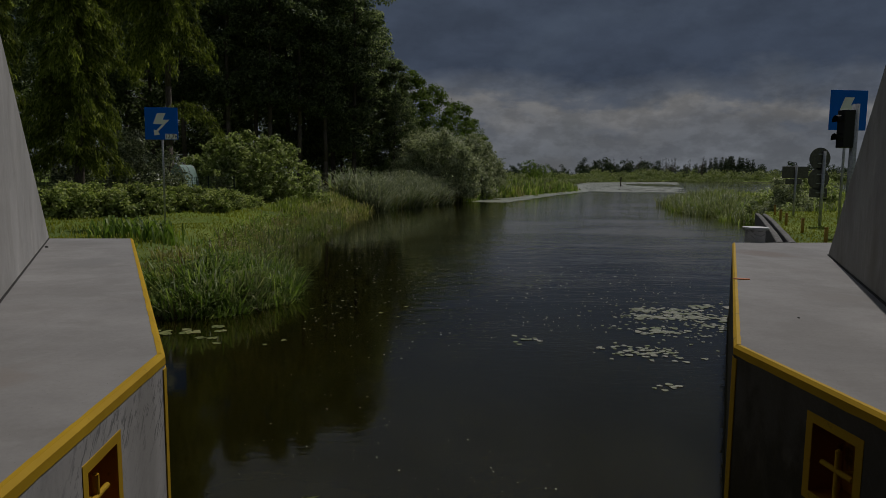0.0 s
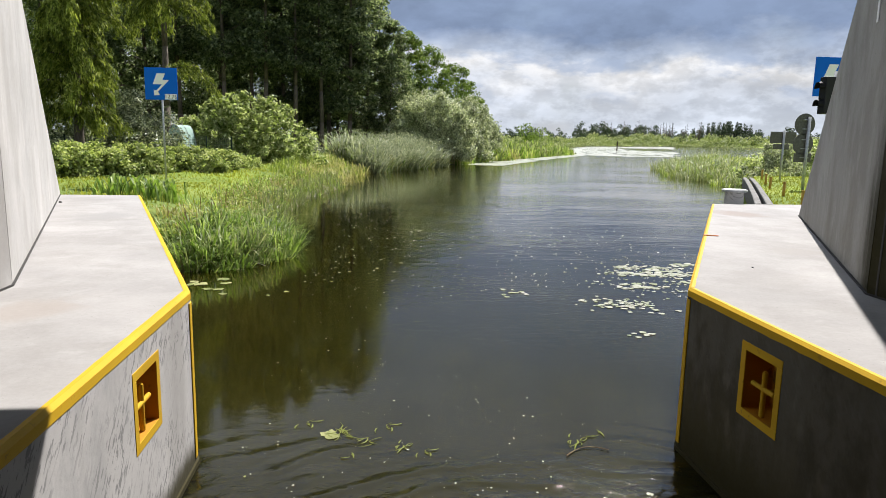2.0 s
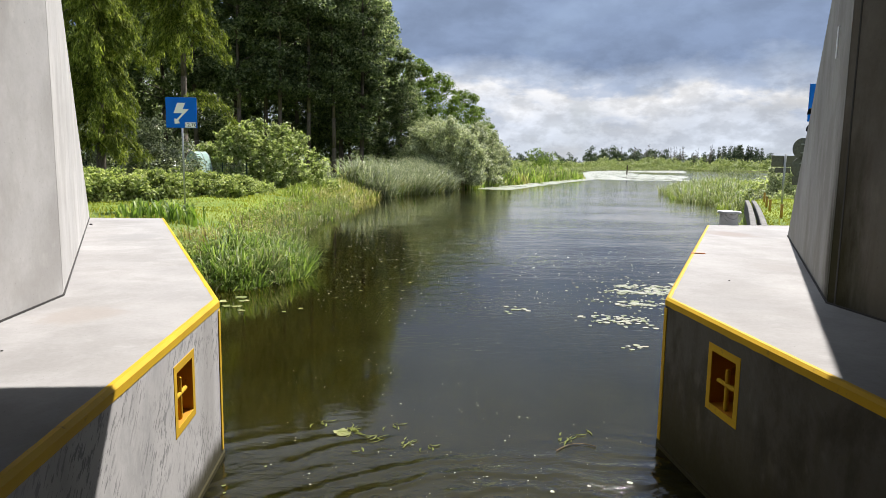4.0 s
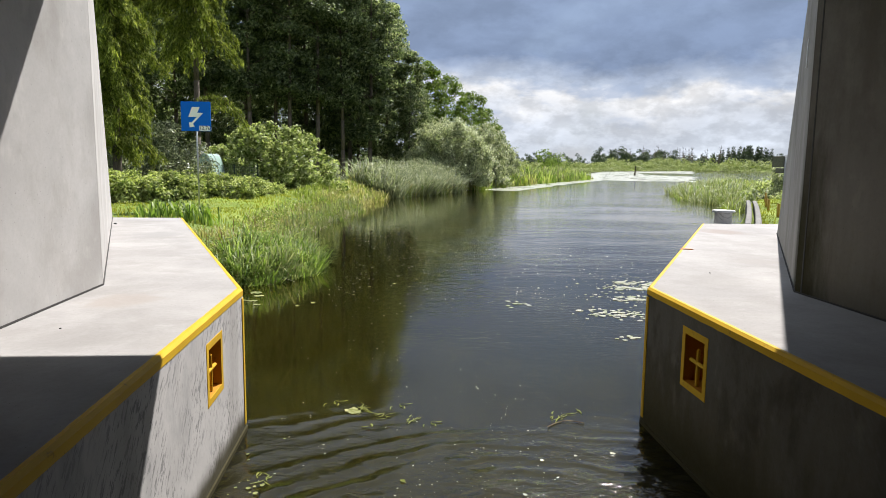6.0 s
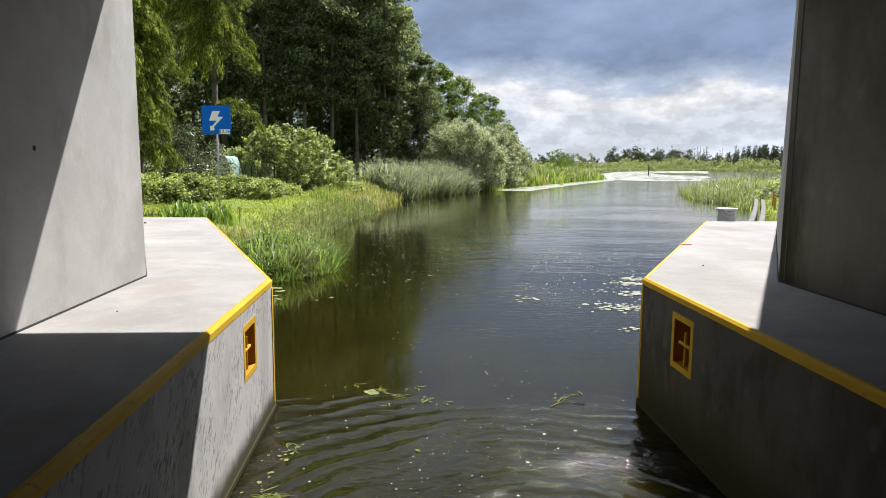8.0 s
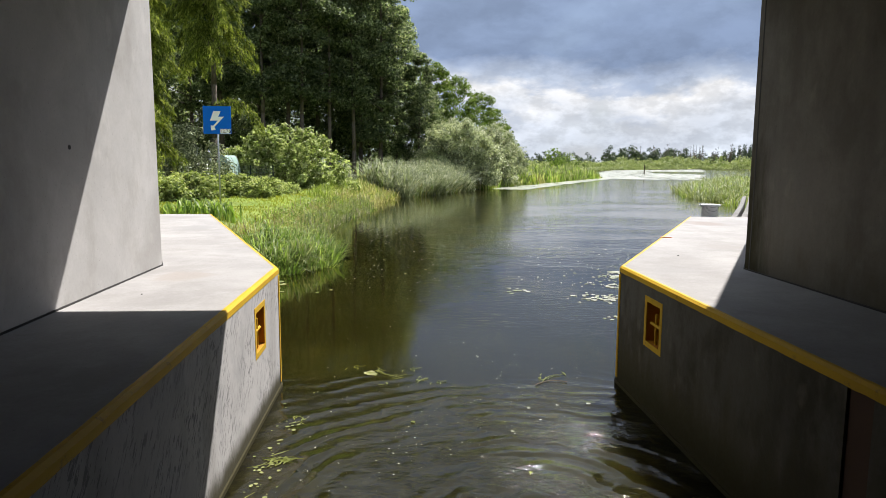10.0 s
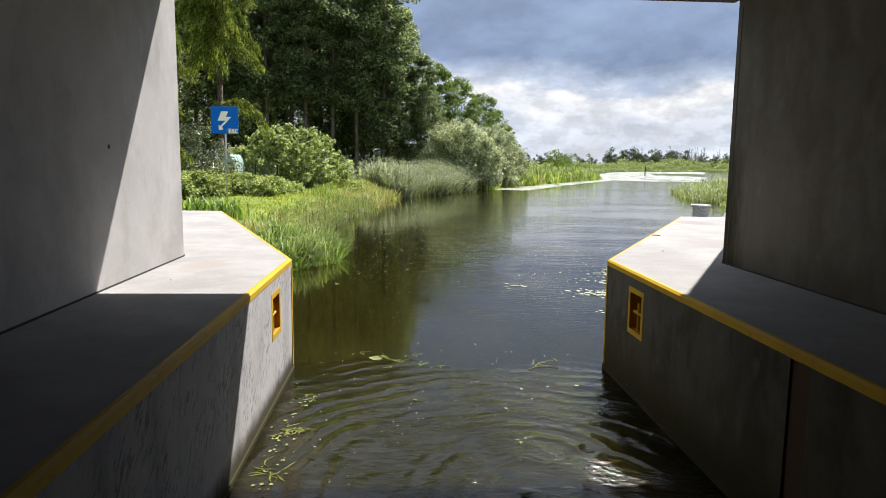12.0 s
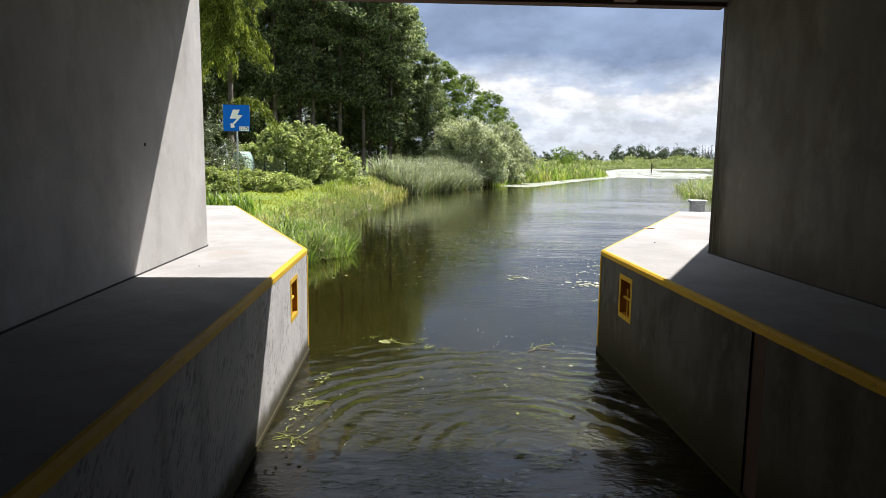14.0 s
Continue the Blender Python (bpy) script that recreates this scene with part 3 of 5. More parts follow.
    rod((cx + s * 0.045, ym, zm - 0.02), (inner, ym, zm - 0.02), 0.024, bm=bm)
    part("mooring_cross", bm, M_YELLOW, niche_ob, "yellow steel mooring cross", smooth=False)
    # the painted steel edge: along the channel, along the wing, and down the corner
    def strip(name, a, b, label):
        a, b = Vector((*a, 0)), Vector((*b, 0))
        d = (b - a).normalized()
        inward = Vector((-d.y, d.x, 0))
        if inward.x * s < 0:
            inward = -inward
        prof = [(0.050, 0.007), (0.020, 0.007), (-0.004, -0.017), (-0.004, -0.074), (0.001, -0.074), (0.001, -0.049), (0.043, -0.049), (0.043, 0.003), (0.050, 0.003)]
        k = max(2, int((b - a).length / 0.11))
        bm = bmesh.new()
        rows = []
        for i in range(k + 1):
            p = a.lerp(b, i / k)
            wob = 0.006 * noise.noise((i * 0.35, s, a.y)) + 0.006 * noise.noise((i * 0.9, s, 3.0))
            rows.append([bm.verts.new((*(p + inward * (o + (wob if n in (0, 8) else 0))).to_2d(), LEDGE + h + (wob if n in (3, 4) else 0))) for n, (o, h) in enumerate(prof)])
        for r0, r1 in zip(rows, rows[1:]):
            for i in range(len(prof)):
                j = (i + 1) % len(prof)
                bm.faces.new((r0[i], r0[j], r1[j], r1[i]))
        bm.faces.new(rows[0])
        bm.faces.new(rows[-1][::-1])
        bmesh.ops.recalc_face_normals(bm, faces=bm.faces[:])
        part(name, bm, M_YELLOW, root, label)
    strip("channel_edging", (cx, y_end), (cx, cy), "yellow painted steel edge, chipped")
    strip("wing_edging", (cx, cy), (fx, fy), "yellow painted steel edge")
    bm = box((0.012, 0.06, 1.40), (cx - s * 0.003, cy - 0.03, 0.78), 0.003)
    d = Vector((fx - cx, fy - cy, 0)).normalized()
    box((0.06, 0.012, 1.40), (cx + d.x * 0.03 - s * 0.003, cy + d.y * 0.03, 0.78), 0.003, bm, turn=math.degrees(math.atan2(d.y, d.x)))
    part("corner_edging", bm, M_YELLOW, root, "yellow painted vertical corner edge")
    return root


quay_left = quay(-1, "quay_wall_left", M_QUAY, -9.5, (-5.54, 8.83), (-2.25, 0.0), (-1.375, -0.965, 0.85, 1.29), "concrete quay wall with scraped face and yellow edging")
quay_right = quay(1, "quay_wall_right", M_QUAY_R, 9.8, (6.66, 8.05), (2.21, 0.0), (-1.42, -1.02, 0.85, 1.32), "stained concrete quay wall with shade in its colour and yellow edging", (-4.81, -4.56))
part("groove_lining", box((0.012, 0.236, 2.6), (2.234, -4.685, 0.20), 0.003), M_BROWN, quay_right, "rust-brown strip set in the wall groove")
part("orange_mark", box((0.20, 0.075, 0.012), (4.15, 3.30, LEDGE + 0.012), 0.003, turn=-25), M_ORANGE, quay_right, "orange paint mark on the edging")


def pier(side, name, mat, body_mat, corner, end, top, end_top, label, body_label=""):
    """A pier beside the channel with a wing wall whose top slopes down to its end."""
    s = side
    root = thing(name, (0, 0, 0), label, "bridge pier", kind="structure")
    (cx, cy), (ex, ey) = corner, end
    base = LEDGE + 0.003
    d = (Vector(end) - Vector(corner)).normalized()
    back = Vector((-d.y, d.x)) * 0.55
    if back.x * s < 0:
        back = -back
    outline = [(cx, cy), (ex, ey), (ex + back.x, ey + back.y), (cx + back.x, cy + back.y)]
    wing = prism(outline, base, [top, end_top, end_top, top])
    wing.edges.ensure_lookup_table()
    bmesh.ops.bevel(wing, geom=wing.edges[:], offset=0.025, segments=2, affect="EDGES")
    part("wing_wall", wing, mat, root)
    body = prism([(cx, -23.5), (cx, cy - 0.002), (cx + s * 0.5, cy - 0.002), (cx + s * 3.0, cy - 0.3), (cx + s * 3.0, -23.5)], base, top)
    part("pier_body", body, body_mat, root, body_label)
    joint = prism([(cx - s * 0.012, -23.4), (cx - s * 0.012, cy), (cx + s * 0.05, cy), (cx + s * 0.05, -23.4)], base, base + 0.018)
    n = Vector((back.x, back.y)).normalized() * 0.012
    prism([(cx - n.x, cy - n.y), (ex - n.x, ey - n.y), (ex + n.x * 3, ey + n.y * 3), (cx + n.x * 3, cy + n.y * 3)], base, base + 0.018, joint)
    part("joint", joint, M_JOINT, root, "dark mortar joint at the foot")
    # green railing along the sloping top
    rail = bmesh.new()
    mid = back * 0.5
    a, b = Vector((cx + mid.x, cy + mid.y, top)), Vector((ex + mid.x, ey + mid.y, end_top))
    for h in (0.14, 0.28):
        rod(a + Vector((0, 0, h)), b + Vector((0, 0, h)), 0.02, bm=rail)
    for i in range(8):
        p = a.lerp(b, (i + 0.2) / 7.4)
        rod(p - Vector((0, 0, 0.02)), p + Vector((0, 0, 0.29)), 0.018, bm=rail)
    part("railing", rail, M_GREENRAIL, root, "green painted railing on the sloping top")
    return root


pier(-1, "pier_left", M_PIER, M_PIER, (-3.77, 0.19), (-7.12, 8.78), 6.25, 1.66, "pale grey cast concrete pier with sloping wing wall")
pier(1, "pier_right", M_PIER_WING, M_PIER_R, (3.74, -0.31), (7.22, 5.88), 6.55, 1.62, "weathered grey concrete pier with brown stains, channel side shaded in colour", "brown-stained concrete face towards the channel, darkened for shade")

deck = thing("bridge_deck", (0, -10, 5.14), "concrete bridge deck with a rusty edge beam", "bridge deck", kind="structure")
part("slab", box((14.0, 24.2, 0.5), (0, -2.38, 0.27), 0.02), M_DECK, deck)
part("edge_beam", box((7.48, 0.22, 0.32), (-0.01, 9.69, 0.12), 0.012), M_BROWN, deck, "rust-brown steel edge beam")
for bx in (-2.2, 0.0, 2.2):
    part("girder", box((0.3, 22.6, 0.25), (bx, -1.9, 0.07), 0.01), M_BROWN, deck, "dark steel girder")


# Unseen wall added behind the camera so light enters from the front only.
gate = thing("lock_gate", (0, -24.2, 0), "added unseen dark wall across the channel behind, keeping light out", "lock gate", kind="structure")
part("leaf", box((14.0, 0.3, 9.0), (0, 0, 2.6), 0.02), M_DECK, gate)
pr = bpy.data.objects["pier_right"]
part("plate", box((0.09, 0.008, 0.34), (4.287, 0.676, 4.29), 0.002, turn=60.7), M_WHITE, pr, "small white plate on the wing wall")
part("groove", box((0.006, 0.022, 3.4), (3.739, -0.42, 3.3), 0.002), M_JOINT, pr, "dark vertical joint near the corner")


pl = bpy.data.objects["pier_left"]
bm = bmesh.new()
wire = [(-4.25, 1.37, 4.75), (-4.24, 1.36, 4.2), (-4.20, 1.25, 4.12), (-4.17, 1.16, 4.22)]
for a, b in zip(wire, wire[1:]):
    rod(a, b, 0.006, sides=6, bm=bm)
part("wire_end", bm, M_JOINT, pl, "loose dark wire hanging on the wall")
part("form_hole", rod((-3.78, -2.05, 3.05), (-3.764, -2.05, 3.05), 0.022, sides=14), M_JOINT, pl, "small formwork hole")


# ---------------------------------------------------------------- plants
RNG = np.random.default_rng(7)


def leaf_mesh(name, centres, normals, size, mat, parent=None, label="", slim=0.55, along=None):
    """Many small leaves, each a bent rhombus of two triangles, in one mesh."""
    k = len(centres)
    size = np.broadcast_to(np.asarray(size, float), (k,))[:, None]
    nrm = normals / (np.linalg.norm(normals, axis=1, keepdims=True) + 1e-9)
    rnd = RNG.normal(size=(k, 3)) if along is None else along + 0.25 * RNG.normal(size=(k, 3))
    u = rnd - (rnd * nrm).sum(1, keepdims=True) * nrm
    u /= np.linalg.norm(u, axis=1, keepdims=True) + 1e-9
    v = np.cross(nrm, u)
    bend = nrm * size * 0.12
    quad = np.stack([centres - u * size * 0.5 - bend, centres + v * size * 0.5 * slim + bend, centres + u * size * 0.5 - bend, centres - v * size * 0.5 * slim + bend], 1)
    me = bpy.data.meshes.new(name)
    me.vertices.add(4 * k)
    me.vertices.foreach_set("co", quad.astype(np.float32).ravel())
    me.loops.add(4 * k)
    me.loops.foreach_set("vertex_index", np.arange(4 * k, dtype=np.int32))
    me.polygons.add(k)
    me.polygons.foreach_set("loop_start", np.arange(0, 4 * k, 4, dtype=np.int32))
    me.update(calc_edges=True)
    me.materials.append(mat)
    ob = new(name, me)
    ob.parent = parent
    return tagged(ob, label)


def clump_leaves(clumps, radii, per, flat=0.75):
    """Leaf places and facings over clumps, thickest near each clump's skin and on its upper side."""
    k = len(clumps)
    d = RNG.normal(size=(k, per, 3))
    d /= np.linalg.norm(d, axis=2, keepdims=True)
    r = RNG.random((k, per, 1)) ** 0.33
    p = clumps[:, None] + d * r * radii[:, None, None] * np.array([1, 1, flat])
    nrm = d + np.array([0, 0, 0.7]) + 0.6 * RNG.normal(size=d.shape)
    return p.reshape(-1, 3), nrm.reshape(-1, 3)


def limbs(bm, tips, trunk_top, trunk_r, base_z, count):
    for tip in tips[:count]:
        z = max(base_z, min(trunk_top * 0.9, tip[2] - 0.35 * np.hypot(tip[0], tip[1]) - 0.4))
        start = Vector((0, 0, z))
        mid = start.lerp(Vector(tip), 0.55) + Vector((0, 0, -0.15))
        r = trunk_r * 0.32 * (1 - 0.6 * z / trunk_top)
        rod(start, mid, r, r * 0.6, 6, bm)
        rod(mid, tip, r * 0.6, r * 0.15, 6, bm)


def trunk_mesh(bm, height, r, lean=0.25, sides=9):
    n = 7
    last, lr = Vector((0, 0, -0.3)), r * 1.3
    for i in range(1, n + 1):
        t = i / n
        p = Vector((lean * math.sin(t * 2.3) * r * 3, lean * math.sin(t * 3.1 + 1) * r * 3, height * t))
        pr = max(0.02, r * (1 - 0.9 * t))
        rod(last, p, lr, pr, sides, bm)
        last, lr = p, pr


def broadleaf(name, height, radius, crown_base, clump_n, per, leaf, mat, bark_mat, label, trunk_r=0.2, egg=1.0, clump_r=(0.5, 1.5), flat=0.75):
    root = thing(name, (0, 0, 0), label, "tree")
    z = crown_base + (height - crown_base) * RNG.random(clump_n) ** 0.9
    t = (z - crown_base) / (height - crown_base)
    env = radius * np.clip(np.sin(np.pi * np.clip(0.12 + 0.86 * t, 0, 1)) ** 0.6, 0.12, 1) * egg
    ang = RNG.random(clump_n) * 2 * np.pi
    rr = env * np.sqrt(0.15 + 0.85 * RNG.random(clump_n)) * (0.8 + 0.35 * RNG.random(clump_n))
    c = np.stack([rr * np.cos(ang), rr * np.sin(ang), z], 1)
    radii = clump_r[0] + (clump_r[1] - clump_r[0]) * RNG.random(clump_n) * (1.1 - 0.6 * t)
    bm = bmesh.new()
    trunk_mesh(bm, height * 0.93, trunk_r)
    order = np.argsort(RNG.random(clump_n))
    limbs(bm, c[order].tolist(), height, trunk_r, crown_base * 0.8, 26)
    part("trunk", bm, bark_mat, root, smooth=True)
    p, nrm = clump_leaves(c, radii, per, flat)
    leaf_mesh("crown", p, nrm, leaf * (0.7 + 0.6 * RNG.random(len(p))), mat, root)
    return root


def larch(name, height, spread, base, whorls, mat, label, low_limb=None):
    """A larch: level limbs in whorls with hanging twigs set with tufts."""
    root = thing(name, (0, 0, 0), label, "tree")
    bm = bmesh.new()
    trunk_mesh(bm, height, 0.21)
    P, N, A = [], [], []
    for i in range(whorls):
        z = base + (height - base) * (i / whorls) ** 0.95
        for k in range(6 if i else 5):
            reach = spread * (1 - 0.75 * (z - base) / (height - base)) * (0.6 + 0.5 * RNG.random())
            a = 2 * math.pi * (k + RNG.random() * 0.8) / 5 + i * 1.1
            if low_limb and i == 0:
                if k:
                    continue
                z, reach, a = low_limb
            d = np.array([math.cos(a), math.sin(a), 0.0])
            m = 12
            t = np.linspace(0.08, 1, m)
            line = d * (reach * t)[:, None] + np.stack([0 * t, 0 * t, z + 0.25 * reach * np.sin(t * 2.2) - 0.55 * reach * t ** 2], 1)
            rod((0, 0, z), line[m // 2].tolist(), 0.045, 0.028, 5, bm)
            rod(line[m // 2].tolist(), line[-1].tolist(), 0.028, 0.008, 5, bm)
            for q in line[1:]:
                for _ in range(9):
                    side = RNG.normal(size=3) * np.array([0.16, 0.16, 0.05])
                    drop = 0.35 + 0.85 * RNG.random() ** 2
                    s = RNG.random(11)
                    P.append(q + side * (0.4 + s[:, None]) - np.array([0, 0, 1]) * (s * drop)[:, None] + 0.05 * RNG.normal(size=(11, 3)))
                    N.append(RNG.normal(size=(11, 3)) + d)
                    A.append(np.tile(np.array([0, 0, -1.0]) + 0.5 * d, (11, 1)))
    part("trunk", bm, M_BARK, root, smooth=True)
    leaf_mesh("crown", np.concatenate(P), np.concatenate(N), 0.26 * (0.5 + RNG.random(len(np.concatenate(P)))), mat, root, slim=0.2, along=np.concatenate(A))
    return root


def shrub(name, size, clump_n, per, leaf, mat, label, category="bush", clump_r=0.45, arching=0, spray=0.6, slim=0.55):
    """A many-stemmed bush filling a half ellipsoid of that size."""
    root = thing(name, (0, 0, 0), label, category)
    d = RNG.normal(size=(clump_n, 3))
    d /= np.linalg.norm(d, axis=1, keepdims=True)
    d[:, 2] = np.abs(d[:, 2])
    r = (0.45 + 0.6 * RNG.random(clump_n))[:, None]
    c = d * r * np.array([size[0] / 2, size[1] / 2, size[2]])
    c[:, 2] = np.maximum(c[:, 2], clump_r * 0.6)
    bm = bmesh.new()
    for q in c[:18]:
        rod((q[0] * 0.15, q[1] * 0.15, -0.2), (q[0] * 0.55, q[1] * 0.55, q[2] * 0.6), 0.04, 0.025, 6, bm)
        rod((q[0] * 0.55, q[1] * 0.55, q[2] * 0.6), q.tolist(), 0.025, 0.008, 6, bm)
    part("stems", bm, M_BARK, root)
    p, nrm = clump_leaves(c, clump_r * (0.6 + 0.8 * RNG.random(clump_n)), per, 0.9)
    if arching:
        a = RNG.random(arching) * 2 * np.pi
        e = RNG.random((arching, 24))
        L = (0.8 + 0.9 * RNG.random(arching)) * (0.45 + 0.14 * size[2])
        x0 = d[RNG.integers(0, clump_n, arching)] * np.array([size[0] / 2, size[1] / 2, size[2]]) * 0.85
        q = np.stack([x0[:, None, 0] + np.cos(a)[:, None] * L[:, None] * e * spray, x0[:, None, 1] + np.sin(a)[:, None] * L[:, None] * e * spray,
                      x0[:, None, 2] + L[:, None] * (e * 0.9 - 0.5 * e * e)], -1).reshape(-1, 3)
        q += 0.05 * RNG.normal(size=q.shape)
        p, nrm = np.concatenate([p, q]), np.concatenate([nrm, RNG.normal(size=q.shape) + [0, 0, 1]])
    leaf_mesh("leaves", p, nrm, leaf * (0.7 + 0.6 * RNG.random(len(p))), mat, root, slim=slim)
    return root


def blades(name, x, y, height, width, mat, label, lean=0.35, kind="stuff", category="grass", z0=None, away=None):
    """Grass or reed blades standing on the ground, each a bent strip that tapers to a point."""
    k = len(x)
    base = np.stack([x, y, (land(x, y) if z0 is None else z0) - 0.05], 1)
    base[:, 2] = np.maximum(base[:, 2], -0.25)
    a = RNG.random(k) * 2 * np.pi if away is None else away
    b = a + np.pi / 2 + 0.6 * RNG.normal(size=k)
    out = np.stack([np.cos(a), np.sin(a), 0 * a], 1)
    side = np.stack([np.cos(b), np.sin(b), 0 * b], 1) * (width * (0.7 + 0.6 * RNG.random(k)))[:, None]
    h = np.asarray(height)[:, None]
    l = (lean * RNG.random(k) * np.asarray(height))[:, None]
    up = np.array([0, 0, 1.0])
    p0, p1, p2, p3 = base, base + up * h * 0.45 + out * l * 0.2, base + up * h * 0.8 + out * l * 0.6, base + up * h * (1 - 0.25 * lean) + out * l * 1.25
    v = np.stack([p0 - side * 0.5, p0 + side * 0.5, p1 - side * 0.5, p1 + side * 0.5, p2 - side * 0.36, p2 + side * 0.36, p3], 1).reshape(-1, 3)
    i = (np.arange(k) * 7)[:, None]
    quads = np.concatenate([i + [0, 1, 3, 2], i + [2, 3, 5, 4]])
    tris = i + [4, 5, 6]
    me = bpy.data.meshes.new(name)
    me.vertices.add(len(v))
    me.vertices.foreach_set("co", v.astype(np.float32).ravel())
    me.loops.add(8 * k + 3 * k)
    me.loops.foreach_set("vertex_index", np.concatenate([quads.ravel(), tris.ravel()]).astype(np.int32))
    me.polygons.add(3 * k)
    me.polygons.foreach_set("loop_start", np.concatenate([np.arange(0, 8 * k, 4), 8 * k + np.arange(0, 3 * k, 3)]).astype(np.int32))
    me.update(calc_edges=True)
    me.materials.append(mat)
    return tagged(new(name, me), label, category, kind=kind)


def along_shore(points, n, inside, outside):
    """Random places along a line of shore points, from so far out in the water to so far up the bank."""
    a = np.array(points, float)
    seg = np.diff(a, axis=0)
    L = np.hypot(*seg.T)
    k = RNG.choice(len(L), n, p=L / L.sum())
    t = RNG.random(n)
    p = a[k] + seg[k] * t[:, None]
    nrm = np.stack([-seg[k][:, 1], seg[k][:, 0]], 1) / L[k][:, None]
    off = -inside + (inside + outside) * RNG.random(n)
    return p[:, 0] + nrm[:, 0] * off, p[:, 1] + nrm[:, 1] * off


def patchy(x, y, scale, seed):
    """A smooth random value from 0 to 1 over the plan."""
    r = np.random.default_rng(seed)
    v = 0
    for _ in range(6):
        a, f, p = r.random() * 6.28, scale * (0.5 + 1.5 * r.random()), r.random() * 6.28
        v = v + np.sin((x * np.cos(a) + y * np.sin(a)) * f + p)
    return np.clip(0.5 + v / 6, 0, 1)


def at_ground(x, y, turn=0.0, scale=1.0, sink=0.05):
    return pose(x, y, float(land([x], [y])[0]) - sink, 0, 0, turn) @ Matrix.Scale(scale, 4)


def plant(proto, spots, group):
    """The first spot takes the thing itself, the others copies of it."""
    for i, (x, y, turn, s) in enumerate(spots):
        m = at_ground(x, y, turn)
        tagged(proto, group=group)
        if i == 0:
            proto.matrix_basis = m @ Matrix.Scale(s, 4)
        else:
            copy_thing(proto, m @ Matrix.Identity(4)).scale = (s, s, s)


# the wood on the left bank
alder_a = broadleaf("alder_tree", 23, 3.9, 4.0, 190, 105, 0.30, M_ALDER, M_BARK, "tall dark alder tree in full leaf", 0.24, clump_r=(0.5, 1.5), flat=0.5)
alder_b = broadleaf("alder_tree", 20, 3.4, 2.0, 185, 105, 0.28, M_ALDER, M_BARK, "dark alder tree leafy almost to the ground", 0.2, clump_r=(0.5, 1.5), flat=0.5)
alder_c = broadleaf("alder_tree", 25, 3.2, 8.0, 150, 105, 0.30, M_ALDER, M_BARK, "tall dark tree with a long bare trunk", 0.26, clump_r=(0.5, 1.5), flat=0.5)
plant(alder_a, [(-3.2, 69, 0, 1.1), (-5.5, 73, 80, 1.15), (-10.5, 72, 200, 1.15), (-17, 70, 30, 1.1), (-24, 68, 250, 1.1), (-32, 64, 100, 1.1), (-40, 58, 10, 1.1), (-30, 78, 50, 1.2)], "trees of the bank wood")
plant(alder_b, [(-1.4, 76, 0, 1.05), (-4.8, 80, 100, 1.2), (1.4, 73, 60, 0.74), (2.4, 78, 170, 0.62), (-7.5, 82, 30, 1.25), (-14, 84, 200, 1.3), (-21, 84, 60, 1.3), (-28, 88, 140, 1.3), (-37, 80, 20, 1.3), (-47, 70, 0, 1.2), (-11, 94, 70, 1.4), (-19, 98, 160, 1.4), (-4, 92, 260, 1.3),
                (-27, 100, 310, 1.4), (-36, 96, 10, 1.4), (-46, 88, 90, 1.4), (-56, 74, 0, 1.3)], "trees of the bank wood")
plant(alder_c, [(-8.5, 64, 0, 1.0), (-11.0, 62, 30, 1.0), (-14.5, 61, 160, 1.0), (-6.0, 66, 220, 0.95), (-13.0, 67, 90, 1.05), (-19.5, 64, 180, 1.05), (-26, 60, 270, 1.0), (-33, 55, 45, 1.0)], "trees of the bank wood")
lime_a = broadleaf("birch_tree", 16.5, 4.2, 3.0, 120, 80, 0.33, M_LIME, M_BARK_PALE, "bright green broadleaf tree", 0.2)
plant(lime_a, [(6.8, 88, 0, 0.86), (11.0, 92, 120, 0.76), (4.0, 86, 200, 0.95), (14.0, 104, 40, 0.68), (17.5, 112, 300, 0.56)], "trees behind the willows")
larch_a = larch("larch_tree", 22, 2.35, 2.9, 17, M_LARCH, "larch tree with drooping yellow-green boughs")
plant(larch_a, [(-14.2, 27, 0, 0.95), (-19.5, 29, 70, 1.05)], "larches by the fence")
larch_b = larch("larch_tree", 23, 3.0, 7.3, 13, M_LARCH, "larch tree with a bare lower trunk and drooping boughs", (5.3, 3.4, -0.35))
plant(larch_b, [(-12.3, 34, 0, 1.0), (-18.0, 38, 100, 1.0)], "larches by the fence")

willow = shrub("willow_bush", (9.0, 8.0, 7.4), 120, 150, 0.36, M_WILLOW, "large silvery green willow bush over the water", "bush", 0.8, 420, slim=0.26)
plant(willow, [(6.3, 66.0, 0, 0.95), (10.0, 75, 90, 1.0), (13.5, 83, 40, 0.8), (4.4, 70, 60, 0.95)], "willows on the bank")
elder = shrub("elder_bush", (8.0, 6.4, 3.7), 200, 80, 0.19, M_BUSH, "bright leafy bush with pale upright shoots", "bush", 0.44, 300, 0.35)
plant(elder, [(-9.0, 39.5, 0, 1.2)], "bushes on the bank")
grey = shrub("hazel_bush", (4.6, 4.2, 4.0), 90, 110, 0.16, M_GREYBUSH, "grey-green bush in half shade", "bush", 0.5, 20)
plant(grey, [(-13.0, 31.5, 0, 0.95), (-17.0, 33, 60, 1.0), (-5.4, 47, 30, 0.45), (-14, 54, 10, 0.9), (-20, 50, 10, 1.1)], "bushes on the bank")
bramble = shrub("bramble_hedge", (4.4, 3.0, 1.2), 100, 85, 0.15, M_BRAMBLE, "low bramble thicket along the fence", "bush", 0.30, 90, 0.9, 0.65)
